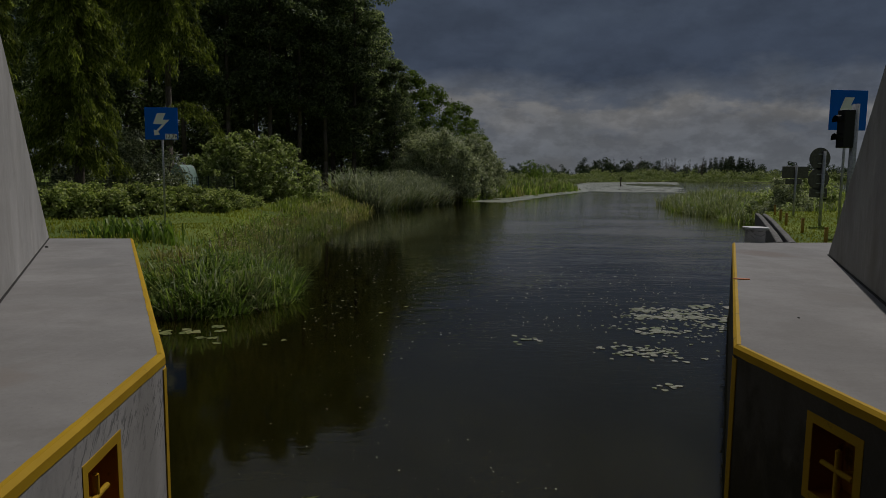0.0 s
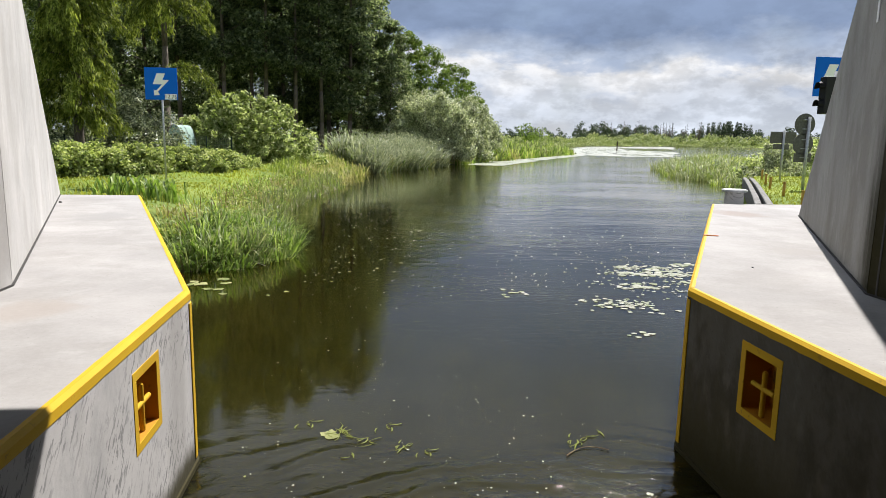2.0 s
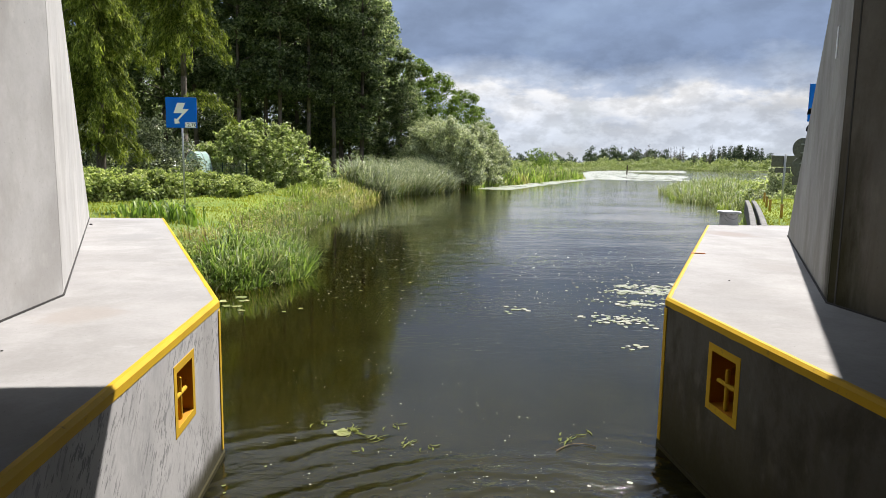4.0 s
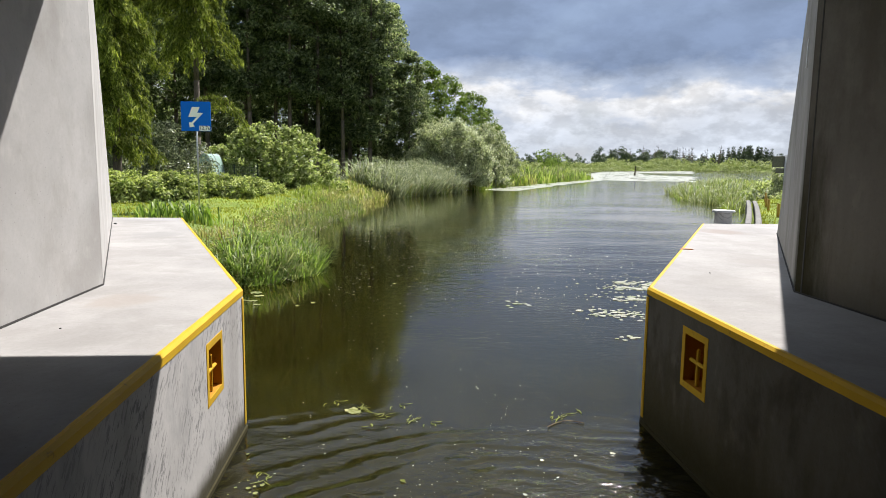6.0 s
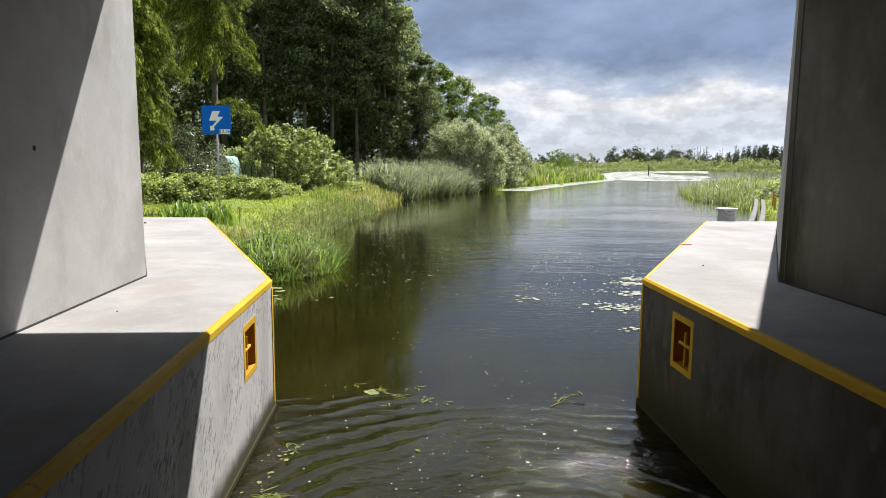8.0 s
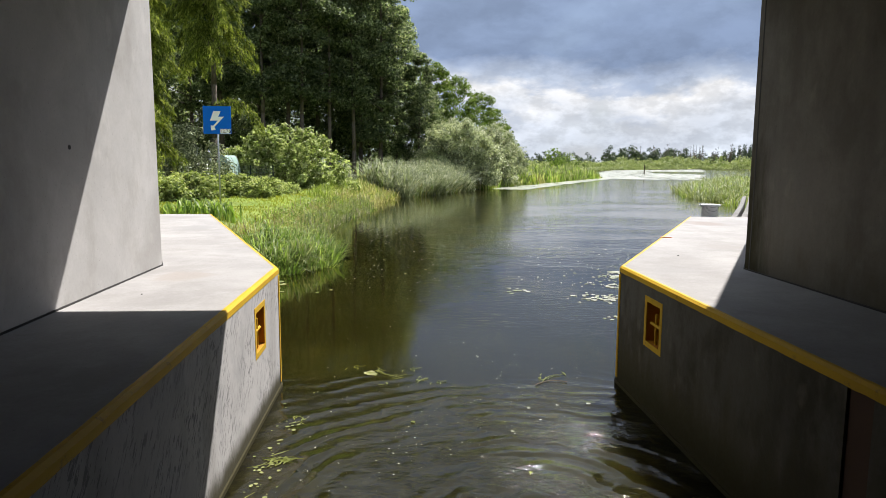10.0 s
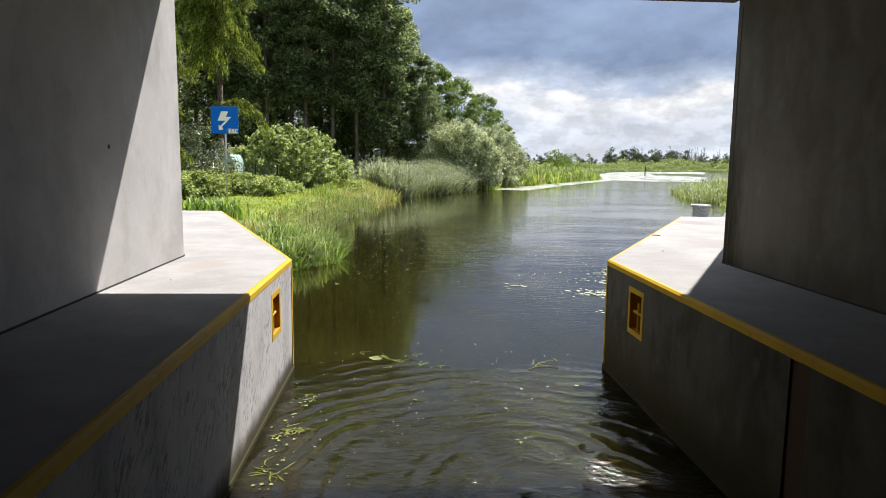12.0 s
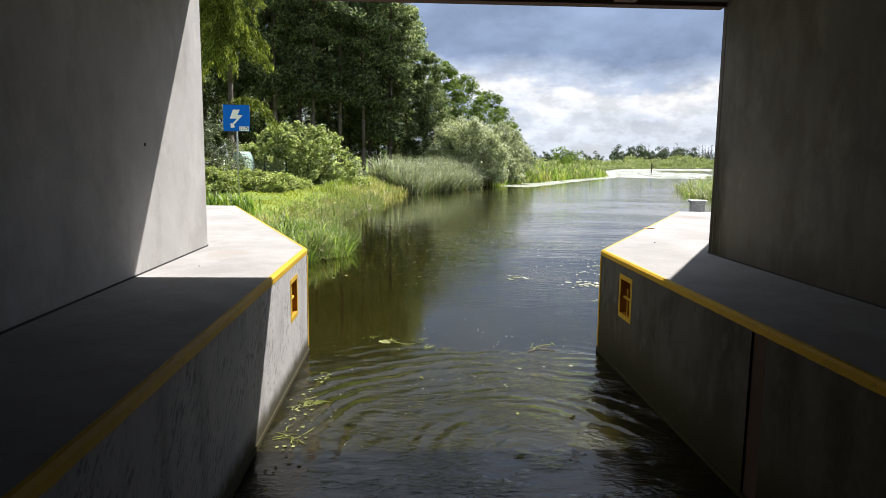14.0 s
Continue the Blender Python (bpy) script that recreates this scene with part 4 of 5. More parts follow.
plant(bramble, [(-15.6, 23.6, 0, 1.0), (-13.2, 24.2, 60, 1.05), (-11.2, 25.4, 120, 1.0), (-9.6, 27.4, 200, 0.95), (-8.5, 29.6, 20, 0.75), (-7.7, 31.8, 75, 0.55), (-17.8, 22.5, 300, 1.0), (-19.8, 21.0, 20, 1.1)], "hedge by the fence")

# grasses and reeds
LEFT = [(-5.2, 8.9), (-4.2, 8.7), (-2.95, 10.5), (-3.2, 12.5), (-3.75, 15.0), (-4.1, 19.0), (-4.1, 24.5), (-3.0, 30.5), (-2.8, 35)]
def tussocks(name, cx, cy, per, spread, tall, width, mat, label, lean=0.8):
    """Grass growing in tufts that fan out, tall in the middle."""
    k = len(cx)
    own = tall * (0.5 + 0.7 * RNG.random(k))
    dx, dy = RNG.normal(0, spread, (k, per)), RNG.normal(0, spread, (k, per))
    x, y = (cx[:, None] + dx).ravel(), (cy[:, None] + dy).ravel()
    h = (own[:, None] * (0.45 + 0.65 * RNG.random((k, per))) * np.exp(-(dx ** 2 + dy ** 2) / (5 * spread ** 2))).ravel()
    return blades(name, x, y, h, width, mat, label, lean, away=np.arctan2(dy, dx).ravel() + 0.7 * RNG.normal(size=k * per))


FRONT, REAR = LEFT[:5], LEFT[4:]
for line, n_t, mat_t, tall, wide, inn, outw, thick, lab in (
        (FRONT, 70, M_GRASS, 0.66, 0.040, 0.1, 2.2, 0.3, "lush tufts of grass on the canal bank"), (FRONT, 320, M_DEEP, 0.92, 0.032, 0.35, 1.5, 0.36, "deep green arching sedge by the water"),
        (FRONT, 70, M_STRAW, 0.50, 0.026, 0.0, 2.6, 0.3, "yellowing tufts of bank grass"), (REAR, 110, M_GRASS, 0.60, 0.036, 0.2, 1.6, 0.3, "lush tufts of grass on the canal bank"),
        (REAR, 90, M_DEEP, 0.62, 0.036, 0.4, 1.0, 0.36, "deep green tufts by the water"), (REAR, 190, M_STRAW, 0.58, 0.028, 0.0, 1.7, 0.2, "yellowing tufts of bank grass"),
        (FRONT, 60, M_REED, 1.0, 0.034, 0.35, 0.7, 0.4, "upright tufts of sedge at the water's edge"), (REAR, 60, M_REED, 0.8, 0.034, 0.35, 0.7, 0.4, "upright tufts of sedge at the water's edge")):
    x, y = along_shore(line, n_t, inn, outw)
    keep = patchy(x, y, 1.5, 21) > thick
    tussocks("bank_grass", x[keep], y[keep], 34, 0.15, tall, wide, mat_t, lab, 0.95)
# dead blades lying over the water's edge
x, y = along_shore(LEFT, 1500, 0.30, 0.3)
keep = patchy(x, y, 2.2, 33) > 0.42
blades("dead_blades", x[keep], y[keep], 0.2 + 0.28 * RNG.random(keep.sum()), 0.022, M_DEAD, "bleached dead blades hanging into the water", 1.5)
x, y = along_shore(FRONT, 170, -0.5, 2.2)
keep = patchy(x, y, 1.1, 5) > 0.5
blades("dock_stalks", x[keep], y[keep], 0.55 + 0.3 * RNG.random(keep.sum()), 0.016, M_DOCK, "reddish brown seeding dock stalks", 0.3)
x, y = along_shore(LEFT, 240, 0.1, 1.8)
h = np.maximum(land(x, y), 0.0)
for q, (mat_t, lab) in enumerate(((M_GRASS, "leafy herbs among the bank grass"), (M_DEEP, "dark leafy weeds at the water's edge"))):
    sel = np.arange(q, len(x), 2)
    c = np.stack([x[sel], y[sel], h[sel] + 0.16 + 0.22 * RNG.random(len(sel))], 1)
    p, nrm = clump_leaves(c, 0.16 + 0.16 * RNG.random(len(sel)), 46, 1.1)
    tagged(leaf_mesh("bank_herbs", p, nrm, 0.05 + 0.06 * RNG.random(len(p)), mat_t, None, lab), lab, "herbs", kind="stuff")
x, y = along_shore(LEFT, 3000, 0.2, 2.2)
blades("bank_grass", x, y, 0.15 + 0.22 * RNG.random(len(x)), 0.02, M_DEEP, "short thick grass between the tufts", 0.9)
x, y = along_shore(LEFT, 900, 0.45, 0.7)
keep = patchy(x, y, 1.1, 8) > 0.42
x, y = x[keep], y[keep]
blades("sedge", x, y, 0.5 + 0.5 * RNG.random(len(x)), 0.026, M_REED, "upright sedge in the water's edge", 0.45)
x, y = along_shore(LEFT, 800, 0.2, 1.8)
blades("dry_stalks", x, y, 0.35 + 0.6 * RNG.random(len(x)), 0.016, M_DRY, "dry stalks among the grass", 0.9)
x, y = RNG.uniform(-17, -3.5, 26000), RNG.uniform(9.2, 44, 26000)
keep = (inland(x, y) > 1.5) & (y < 50)
x, y = x[keep], y[keep]
blades("lawn", x, y, 0.10 + 0.22 * patchy(x, y, 0.7, 4) * RNG.random(len(x)), 0.03, M_LAWN, "sunlit rough lawn on the bank", 0.7)
# iris leaves beside the quay
side = np.arange(200) % 2
x, y = np.where(side, -7.90, -6.70) + RNG.normal(0, 0.30, 200), np.where(side, 14.31, 13.89) + RNG.normal(0, 0.35, 200)
keep = (inland(x, y) > 0.3) & (y > 9.2)
blades("iris_leaves", x[keep], y[keep], 0.45 + 0.45 * RNG.random(keep.sum()), 0.06, M_DEEP, "broad upright iris leaves", 0.9)
MIDDLE = [(-1.0, 47.5), (-0.1, 50.0), (6, 61)]
for n_t, mat_t, tall in ((330, M_REEDGREY, 2.5), (110, M_DEEP, 1.7), (60, M_REED, 2.1), (60, M_STRAW, 1.5)):
    x, y = along_shore(MIDDLE, n_t, 0.5, 3.0)
    tussocks("reed_bed", x, y, 40, 0.34, tall, 0.065, mat_t, "tall grey-green reeds leaning over the water", 1.15)
x, y = along_shore(MIDDLE, 420, 0.4, 2.6)
top = np.stack([x, y, np.maximum(land(x, y), 0) + 1.7 + 0.7 * RNG.random(len(x))], 1)
p = (top[:, None] + RNG.normal(size=(len(x), 9, 3)) * np.array([0.07, 0.07, 0.16])).reshape(-1, 3)
tagged(leaf_mesh("reed_plumes", p, RNG.normal(size=p.shape), 0.20, M_REEDGREY, None, "pale feathery reed plumes", slim=0.3, along=np.tile(np.array([0.4, 0.0, 1.0]), (len(p), 1))), "pale feathery reed plumes", "reeds", kind="stuff")
x, y = along_shore([(-2.8, 33), (-2.6, 40), (-1.2, 47)], 90, 0.3, 2.4)
tussocks("bank_grass", x, y, 34, 0.25, 0.95, 0.045, M_STRAW, "straw-coloured tufts before the reeds", 0.8)
x, y = along_shore([(-3.0, 30), (-2.8, 36), (-2.6, 40), (-1.0, 47)], 3600, 0.2, 3.2)
blades("bank_grass", x, y, 0.25 + 0.5 * RNG.random(len(x)), 0.04, M_GRASS, "tall yellow-green grass by the reeds", 0.6)
for n_t, mat_t, tall in ((120, M_GRASS, 2.2), (260, M_REED, 2.4), (80, M_STRAW, 1.8), (200, M_DEEP, 2.2)):
    x, y = along_shore([(8, 66), (22, 93), (35.3, 118), (40, 132)], n_t, 0.8, 7.0)
    tussocks("reed_bed", x, y, 26, 0.6, tall, 0.13, mat_t, "mixed green reed belt by the lake", 0.7)
for n_t, mat_t, tall in ((210, M_REED, 1.6), (36, M_REEDGREY, 1.5), (40, M_GRASS, 1.3), (90, M_DEEP, 1.3)):
    x, y = along_shore([(38, 70), (29.3, 62), (24.8, 48), (24.2, 40), (22.6, 34.5), (21, 31.5)], n_t, 0.9, 5.0)
    tussocks("reed_bed", x, y, 26, 0.28, tall * 1.05, 0.05, mat_t, "loose reed bed beside the channel", 1.2)
x, y = RNG.uniform(18, 75, 14000), RNG.uniform(24, 85, 14000)
keep = inland(x, y) > 3
x, y = x[keep], y[keep]
blades("marsh_grass", x, y, 0.6 + 1.1 * RNG.random(len(x)) * patchy(x, y, 0.3, 2), 0.09, M_GRASS, "tall marsh grass in the meadow", 0.6)
x, y = RNG.uniform(8, 22, 30000), RNG.uniform(8.5, 26, 30000)
keep = inland(x, y) > 0.5
x, y = x[keep], y[keep]
blades("lawn", x, y, 0.05 + 0.08 * RNG.random(len(x)), 0.03, M_LAWN, "short mown grass beside the quay", 0.6)
weed_bush = shrub("marsh_bush", (4.0, 3.4, 2.2), 60, 90, 0.22, M_BUSH, "green waterside bush in the meadow", "bush", 0.5, 20)
plant(weed_bush, [(26.5, 37.5, 0, 1.0), (30.5, 41, 80, 1.1), (19.9, 26.4, 150, 0.6), (36, 48, 20, 1.1), (32, 33, 0, 1.2)], "bushes in the meadow")
tall_bush = shrub("alder_bush", (4.5, 4.0, 5.0), 90, 100, 0.22, M_WILLOW, "airy grey-green bush behind the signs", "bush", 0.6, 40)
plant(tall_bush, [(23.4, 32, 0, 0.58), (37, 36, 30, 0.8)], "bushes in the meadow")


# the far shore
def far_scatter(name, spots, mat, label, category, per, leaf):
    c, r = np.array([q[:3] for q in spots]), np.array([q[3] for q in spots])
    p, nrm = clump_leaves(c, r, per, 0.85)
    size = leaf * np.repeat(r, per) * (0.7 + 0.6 * RNG.random(len(p)))
    ob = leaf_mesh(name, p, nrm, size, mat, None, label, slim=0.8)
    return tagged(ob, label, category, kind="stuff")


spots = []
for i in range(640):
    u = RNG.random()
    fy = 470 + 160 * RNG.random()
    fx = -60 + 640 * u
    h = (6 + 7 * RNG.random()) * (0.55 + 0.7 * float(patchy(np.array([fx]), np.array([fy]), 0.035, 9)[0]))
    for k in range(4):
        spots.append((fx + RNG.normal() * 1.6, fy + RNG.normal() * 1.6, 0.6 + h * (0.25 + 0.22 * k), h * (0.30 - 0.045 * k)))
far_scatter("far_wood", spots, M_FARWOOD, "dark line of woodland beyond the lake", "trees", 60, 0.42)
spots = []
for i in range(60):
    a, b = (304, 560) if i % 2 else (331, 580)
    fx, fy = a + RNG.normal() * 15, b + RNG.normal() * 10
    h = (13 + 7 * RNG.random()) * (1.1 - 0.45 * min(1, abs(fx - 311) / 45))
    for k in range(7):
        spots.append((fx, fy, 1 + h * (0.12 + 0.14 * k), h * (0.24 - 0.027 * k)))
far_scatter("far_spruces", spots, M_FARWOOD, "dark clump of spruces on the far shore", "trees", 60, 0.4)
spots = []
for i in range(800):
    fx, fy = -20 + 560 * RNG.random(), 205 + 330 * RNG.random()
    if inland(np.array([fx]), np.array([fy]))[0] < 4:
        continue
    s = 0.9 + 2.2 * RNG.random()
    for k in range(2):
        spots.append((fx + RNG.normal() * s, fy + RNG.normal(), 0.6 + s * 0.5, s))
far_line = [(57, 194), (85, 265), (150, 329), (270, 353), (520, 373)]
for fx, fy in zip(*along_shore(far_line, 700, 0.0, 14.0)):
    spots.append((fx, fy, 0.4, 0.8 + 0.8 * RNG.random()))
for i in range(70):
    fx, fy = 130 + 170 * RNG.random(), 385 + 70 * RNG.random()
    sz = 2.5 + 2.8 * RNG.random()
    for k in range(3):
        spots.append((fx + RNG.normal() * sz, fy + RNG.normal(), 0.8 + sz * (0.4 + 0.3 * k), sz * (1 - 0.2 * k)))
far_scatter("far_shrubs", spots, M_FARSHRUB, "willow scrub scattered over the marsh", "bushes", 60, 0.34)
spots = [(52 + RNG.normal() * 3, 212 + RNG.normal() * 3, 2 + 4.5 * RNG.random(), 2.0) for _ in range(14)]
far_scatter("far_bush", spots, M_LIME, "round green bush beyond the reed belt", "bushes", 60, 0.3)


def bare_tree(name, h):
    root = thing(name, (0, 0, 0), "dead bare tree on the far marsh", "tree")
    bm = bmesh.new()
    trunk_mesh(bm, h, 0.34, 0.8, 6)
    for i in range(34):
        z = h * (0.30 + 0.66 * RNG.random())
        a, l = RNG.random() * 6.28, (0.25 + 1.0 - z / h) * h * (0.06 + 0.14 * RNG.random())
        rod((0, 0, z), (l * math.cos(a), l * math.sin(a), z + l * (0.2 + 0.6 * RNG.random())), 0.11, 0.04, 5, bm)
    part("trunk", bm, M_BARK, root)
    return root


bare = bare_tree("dead_tree", 17)
plant(bare, [(190 + 72 * RNG.random(), 500 + 30 * RNG.random(), 360 * RNG.random(), 0.6 + 0.55 * RNG.random() ** 1.5) for _ in range(40)] +
      [(240 + RNG.normal() * 45, 530 + RNG.normal() * 25, 360 * RNG.random(), 0.45 + 0.35 * RNG.random()) for _ in range(10)], "dead trees on the marsh")


# ---------------------------------------------------------------- on the water
def discs(name, x, y, r, mat, label, sides=9, z=0.006):
    k = len(x)
    a = np.linspace(0.25, 2 * np.pi - 0.1, sides)[None] + (RNG.random(k) * 6.28)[:, None]
    rr = r[:, None] * (0.6 + 0.7 * RNG.random((k, sides)))
    ring = np.stack([x[:, None] + rr * np.cos(a), y[:, None] + rr * np.sin(a), z + 0.004 * RNG.random((k, sides))], -1)
    mid = np.stack([x, y, z + 0 * x], -1)[:, None]
    v = np.concatenate([mid, ring], 1).reshape(-1, 3)
    i = np.arange(k) * (sides + 1)
    f = np.concatenate([np.stack([i, i + 1 + j, i + 2 + j], 1) for j in range(sides - 1)])
    ob = mesh_ob(name, v.tolist(), f.tolist(), mat)
    return tagged(ob, label, "water plants", kind="stuff")


def pads_round(n, cx, cy, sx, sy, r0, r1, seed):
    x, y = RNG.normal(cx, sx, n), RNG.normal(cy, sy, n)
    return x, y, r0 + (r1 - r0) * RNG.random(n)


mats = [pads_round(int(14 + 26 * RNG.random()), RNG.normal(5.65, 0.55), RNG.normal(7.7, 0.95), 0.28, 0.14, 0.05, 0.20, 1) for _ in range(13)]
groups = mats + [pads_round(220, 5.5, 7.6, 0.75, 1.1, 0.03, 0.09, 1), pads_round(6, -1.08, 0.42, 0.07, 0.06, 0.07, 0.13, 1), pads_round(70, -1.95, -2.6, 0.10, 0.9, 0.008, 0.045, 1), pads_round(4, 0.5, -0.9, 0.5, 0.5, 0.03, 0.06, 1), pads_round(80, 3.8, 5.5, 0.35, 0.25, 0.05, 0.13, 2), pads_round(9, 3.35, 3.75, 0.14, 0.09, 0.06, 0.12, 3),
          pads_round(10, 1.95, 6.5, 0.16, 0.16, 0.06, 0.13, 4), pads_round(14, -1.2, 9.0, 0.45, 1.2, 0.02, 0.08, 5), pads_round(9, -4.0, 7.5, 0.4, 0.3, 0.10, 0.26, 6),
          pads_round(7, -3.2, 6.6, 0.5, 0.4, 0.04, 0.16, 7), pads_round(9, -0.7, 11.3, 0.7, 1.6, 0.02, 0.09, 8), pads_round(16, 1.4, 14.6, 0.6, 0.9, 0.05, 0.11, 9)]
x, y, r = (np.concatenate(q) for q in zip(*groups))
keep = (inland(x, y) < -0.1) & (np.abs(x) < np.where(y < 0, 2.2, 99))
pale = keep & (x > 0)
green = keep & (x <= 0)
discs("lily_pads", x[pale], y[pale], r[pale] * 0.5, M_PADS, "floating lily leaves near the quay, sky sheen in their pale colour")
discs("lily_pads", x[green], y[green], r[green] * 0.6, M_PADS_GREEN, "olive green floating lily leaves by the bank")
x, y = RNG.uniform(-2.1, 8, 3200), RNG.uniform(-7, 22, 3200)
# Denser here: leaf flecks, the pale discs doubling as sun glints.
x, y = np.append(x, RNG.normal(0.2, 0.9, 420)), np.append(y, RNG.normal(-2.2, 1.0, 420))
keep = (inland(x, y) < -0.3) & (np.abs(x) < np.where(y < 0, 2.1, 99)) & (patchy(x, y, 0.5, 12) > 0.36)
discs("floating_flecks", x[keep], y[keep], (0.003 + 0.014 * RNG.random(keep.sum()) ** 3.0) * np.clip(0.8 + y[keep] / 10, 0.8, 2.2), M_FLECKS, "small floating leaf flecks and pale glint dots on the water", 6)
x, y = along_shore([(9, 66), (22, 93), (35.3, 118), (44, 150), (57, 190)], 3000, 4.0, 0.5)
discs("lily_carpet", x, y, 0.25 + 0.4 * RNG.random(len(x)), M_FARPADS, "floating carpet along the reed belt, sky sheen in its pale colour", 7)
x, y = RNG.uniform(36, 170, 12000), RNG.uniform(112, 330, 12000)
keep = (inland(x, y) < -0.5) & (y > 92 + 0.75 * (x - 36) * (0.8 + 0.3 * patchy(x, y, 0.06, 3))) & (patchy(x, y, 0.05, 15) > 0.16) & (x < 115.0 + 0.459 * (y - 244.5))
discs("lily_carpet", x[keep], y[keep], 0.7 + 1.0 * RNG.random(keep.sum()), M_FARPADS, "wide carpet of lily leaves on the lake, sky sheen in its pale colour", 7)


def weed_clump(name, at, n, spread, label):
    root = thing(name, at, label, "water plant", "drifting weed")
    r = random.Random(n)
    for _ in range(n):
        bm = bmesh.new()
        a, l, curl = r.random() * 6.28, spread * (0.35 + 1.1 * r.random()), r.gauss(0, 0.9)
        x0, y0 = r.gauss(0, spread * 0.4), r.gauss(0, spread * 0.3)
        rows = []
        for t, w in ((0, 0.002), (0.3, 0.006), (0.65, 0.008), (1.0, 0.002)):
            p = Vector((x0 + l * t * math.cos(a + t * curl), y0 + l * t * math.sin(a + t * curl), 0.006 + 0.006 * r.random()))
            side = Vector((-math.sin(a + t * curl), math.cos(a + t * curl), 0)) * w * (0.7 + 0.6 * r.random())
            rows.append((bm.verts.new(p - side), bm.verts.new(p + Vector((0, 0, 0.004))), bm.verts.new(p + side)))
        for q0, q1 in zip(rows, rows[1:]):
            bm.faces.new((q0[0], q1[0], q1[1], q0[1]))
            bm.faces.new((q0[1], q1[1], q1[2], q0[2]))
        part("strand", bm, M_WEED, root)
    return root


weed_clump("water_weed", (-1.02, 0.5, 0.0), 14, 0.17, "yellow-green drifting water weed")
weed_clump("water_weed", (-0.4, 0.2, 0.0), 9, 0.12, "small drifting water weed")
weed_clump("water_weed", (1.3, 0.2, 0.0), 9, 0.16, "thin drifting weed stem")
weed_clump("water_weed", (-1.9, -2.2, 0.0), 26, 0.14, "yellowish weed caught beside the quay")

for wx, wy, wn, ws in ((-0.75, 0.35, 6, 0.12), (-0.55, 0.62, 5, 0.10), (-0.2, 0.05, 5, 0.08), (-1.35, 0.75, 5, 0.10), (-0.9, 0.02, 4, 0.08), (1.55, 0.32, 4, 0.12), (-1.85, -1.2, 8, 0.12), (-1.95, -3.2, 12, 0.16)):
    weed_clump("water_weed", (wx, wy, 0.0), wn, ws, "small drifting scrap of water weed")



def drifting_leaf(at, turn, size, label):
    """A single broad leaf afloat, curled at its rim, with a midrib."""
    root = thing("floating_leaf", at, label, "leaf", "leaves adrift")
    root.rotation_euler = (0, 0, radians(turn))
    bm = bmesh.new()
    mid = [bm.verts.new((size * (t - 0.5), 0, 0.004)) for t in (0, 0.25, 0.5, 0.75, 1.0)]
    for s in (-1, 1):
        rim = [bm.verts.new((size * (t - 0.5), s * size * w, 0.010 + 0.012 * w)) for t, w in ((0.05, 0.03), (0.25, 0.27), (0.5, 0.34), (0.75, 0.20), (0.97, 0.02))]
        for i in range(4):
            bm.faces.new((mid[i], mid[i + 1], rim[i + 1], rim[i]))
    bmesh.ops.recalc_face_normals(bm, faces=bm.faces[:])
    part("blade", bm, M_WEED, root)
    part("midrib", rod((-size * 0.75, 0, 0.006), (size * 0.48, 0, 0.008), 0.003, 0.001, 6), M_STRAW, root)


for lx, ly, turn, size, lab in ((0.40, -3.73, 20, 0.10, "yellowing leaf floating on dark water"), (-0.55, -1.3, 130, 0.07, "small yellow-green leaf floating on the water"), (0.55, -2.6, 75, 0.06, "small yellow-green leaf floating on the water")):
    drifting_leaf((lx, ly, 0.0), turn, size, lab)

stem = thing("drifting_twig", (1.32, -0.10, 0.01), "curved reddish twig adrift on the water", "twig")
bm = bmesh.new()
for i in range(8):
    a, b = i / 8, (i + 1) / 8
    rod((-0.22 + 0.44 * a, 0.16 * math.sin(2.6 * a), 0), (-0.22 + 0.44 * b, 0.16 * math.sin(2.6 * b), 0), 0.006, 0.005, 6, bm)
part("stalk", bm, M_DOCK, stem)


def pebble(at, size, seed):
    root = thing("pebble", at, "small dark pebble lying on the concrete ledge", "pebble", "pebbles on the ledges")
    bm = bmesh.new()
    bmesh.ops.create_icosphere(bm, subdivisions=2, radius=size)
    for v in bm.verts:
        v.co *= 1 + 0.35 * noise.noise(v.co / size * 0.9 + Vector((seed, 0, 0)))
        v.co.z *= 0.6
    part("stone", bm, M_JOINT, root, smooth=True)


for k, (px, py, size) in enumerate(((-6.43, 7.20, 0.03), (-3.30, -1.74, 0.009), (3.39, 0.94, 0.011))):
    pebble((px, py, LEDGE + 0.004 + size * 0.4), size, k * 3.1)

stake = thing("mooring_stake", (67, 176, -1.5), "dark wooden stake standing in the lake", "stake")
part("pole", rod((0, 0, 0), (0.1, 0, 4.1), 0.18, 0.15, 10, bevel=0.04), M_STAKE, stake)


# ---------------------------------------------------------------- signs and fittings
def bolt_shape(s):
    """The lightning bolt with its arrow head, on a board of side s."""
    k = s / 1.0
    pts = [(-0.12, 0.32), (0.14, 0.32), (0.05, 0.12), (0.25, 0.12), (-0.10, -0.25), (-0.05, -0.35), (-0.22, -0.37), (-0.23, -0.19), (-0.15, -0.21), (0.03, -0.02), (-0.25, -0.02)]
    return [(px * k, pz * k) for px, pz in pts]


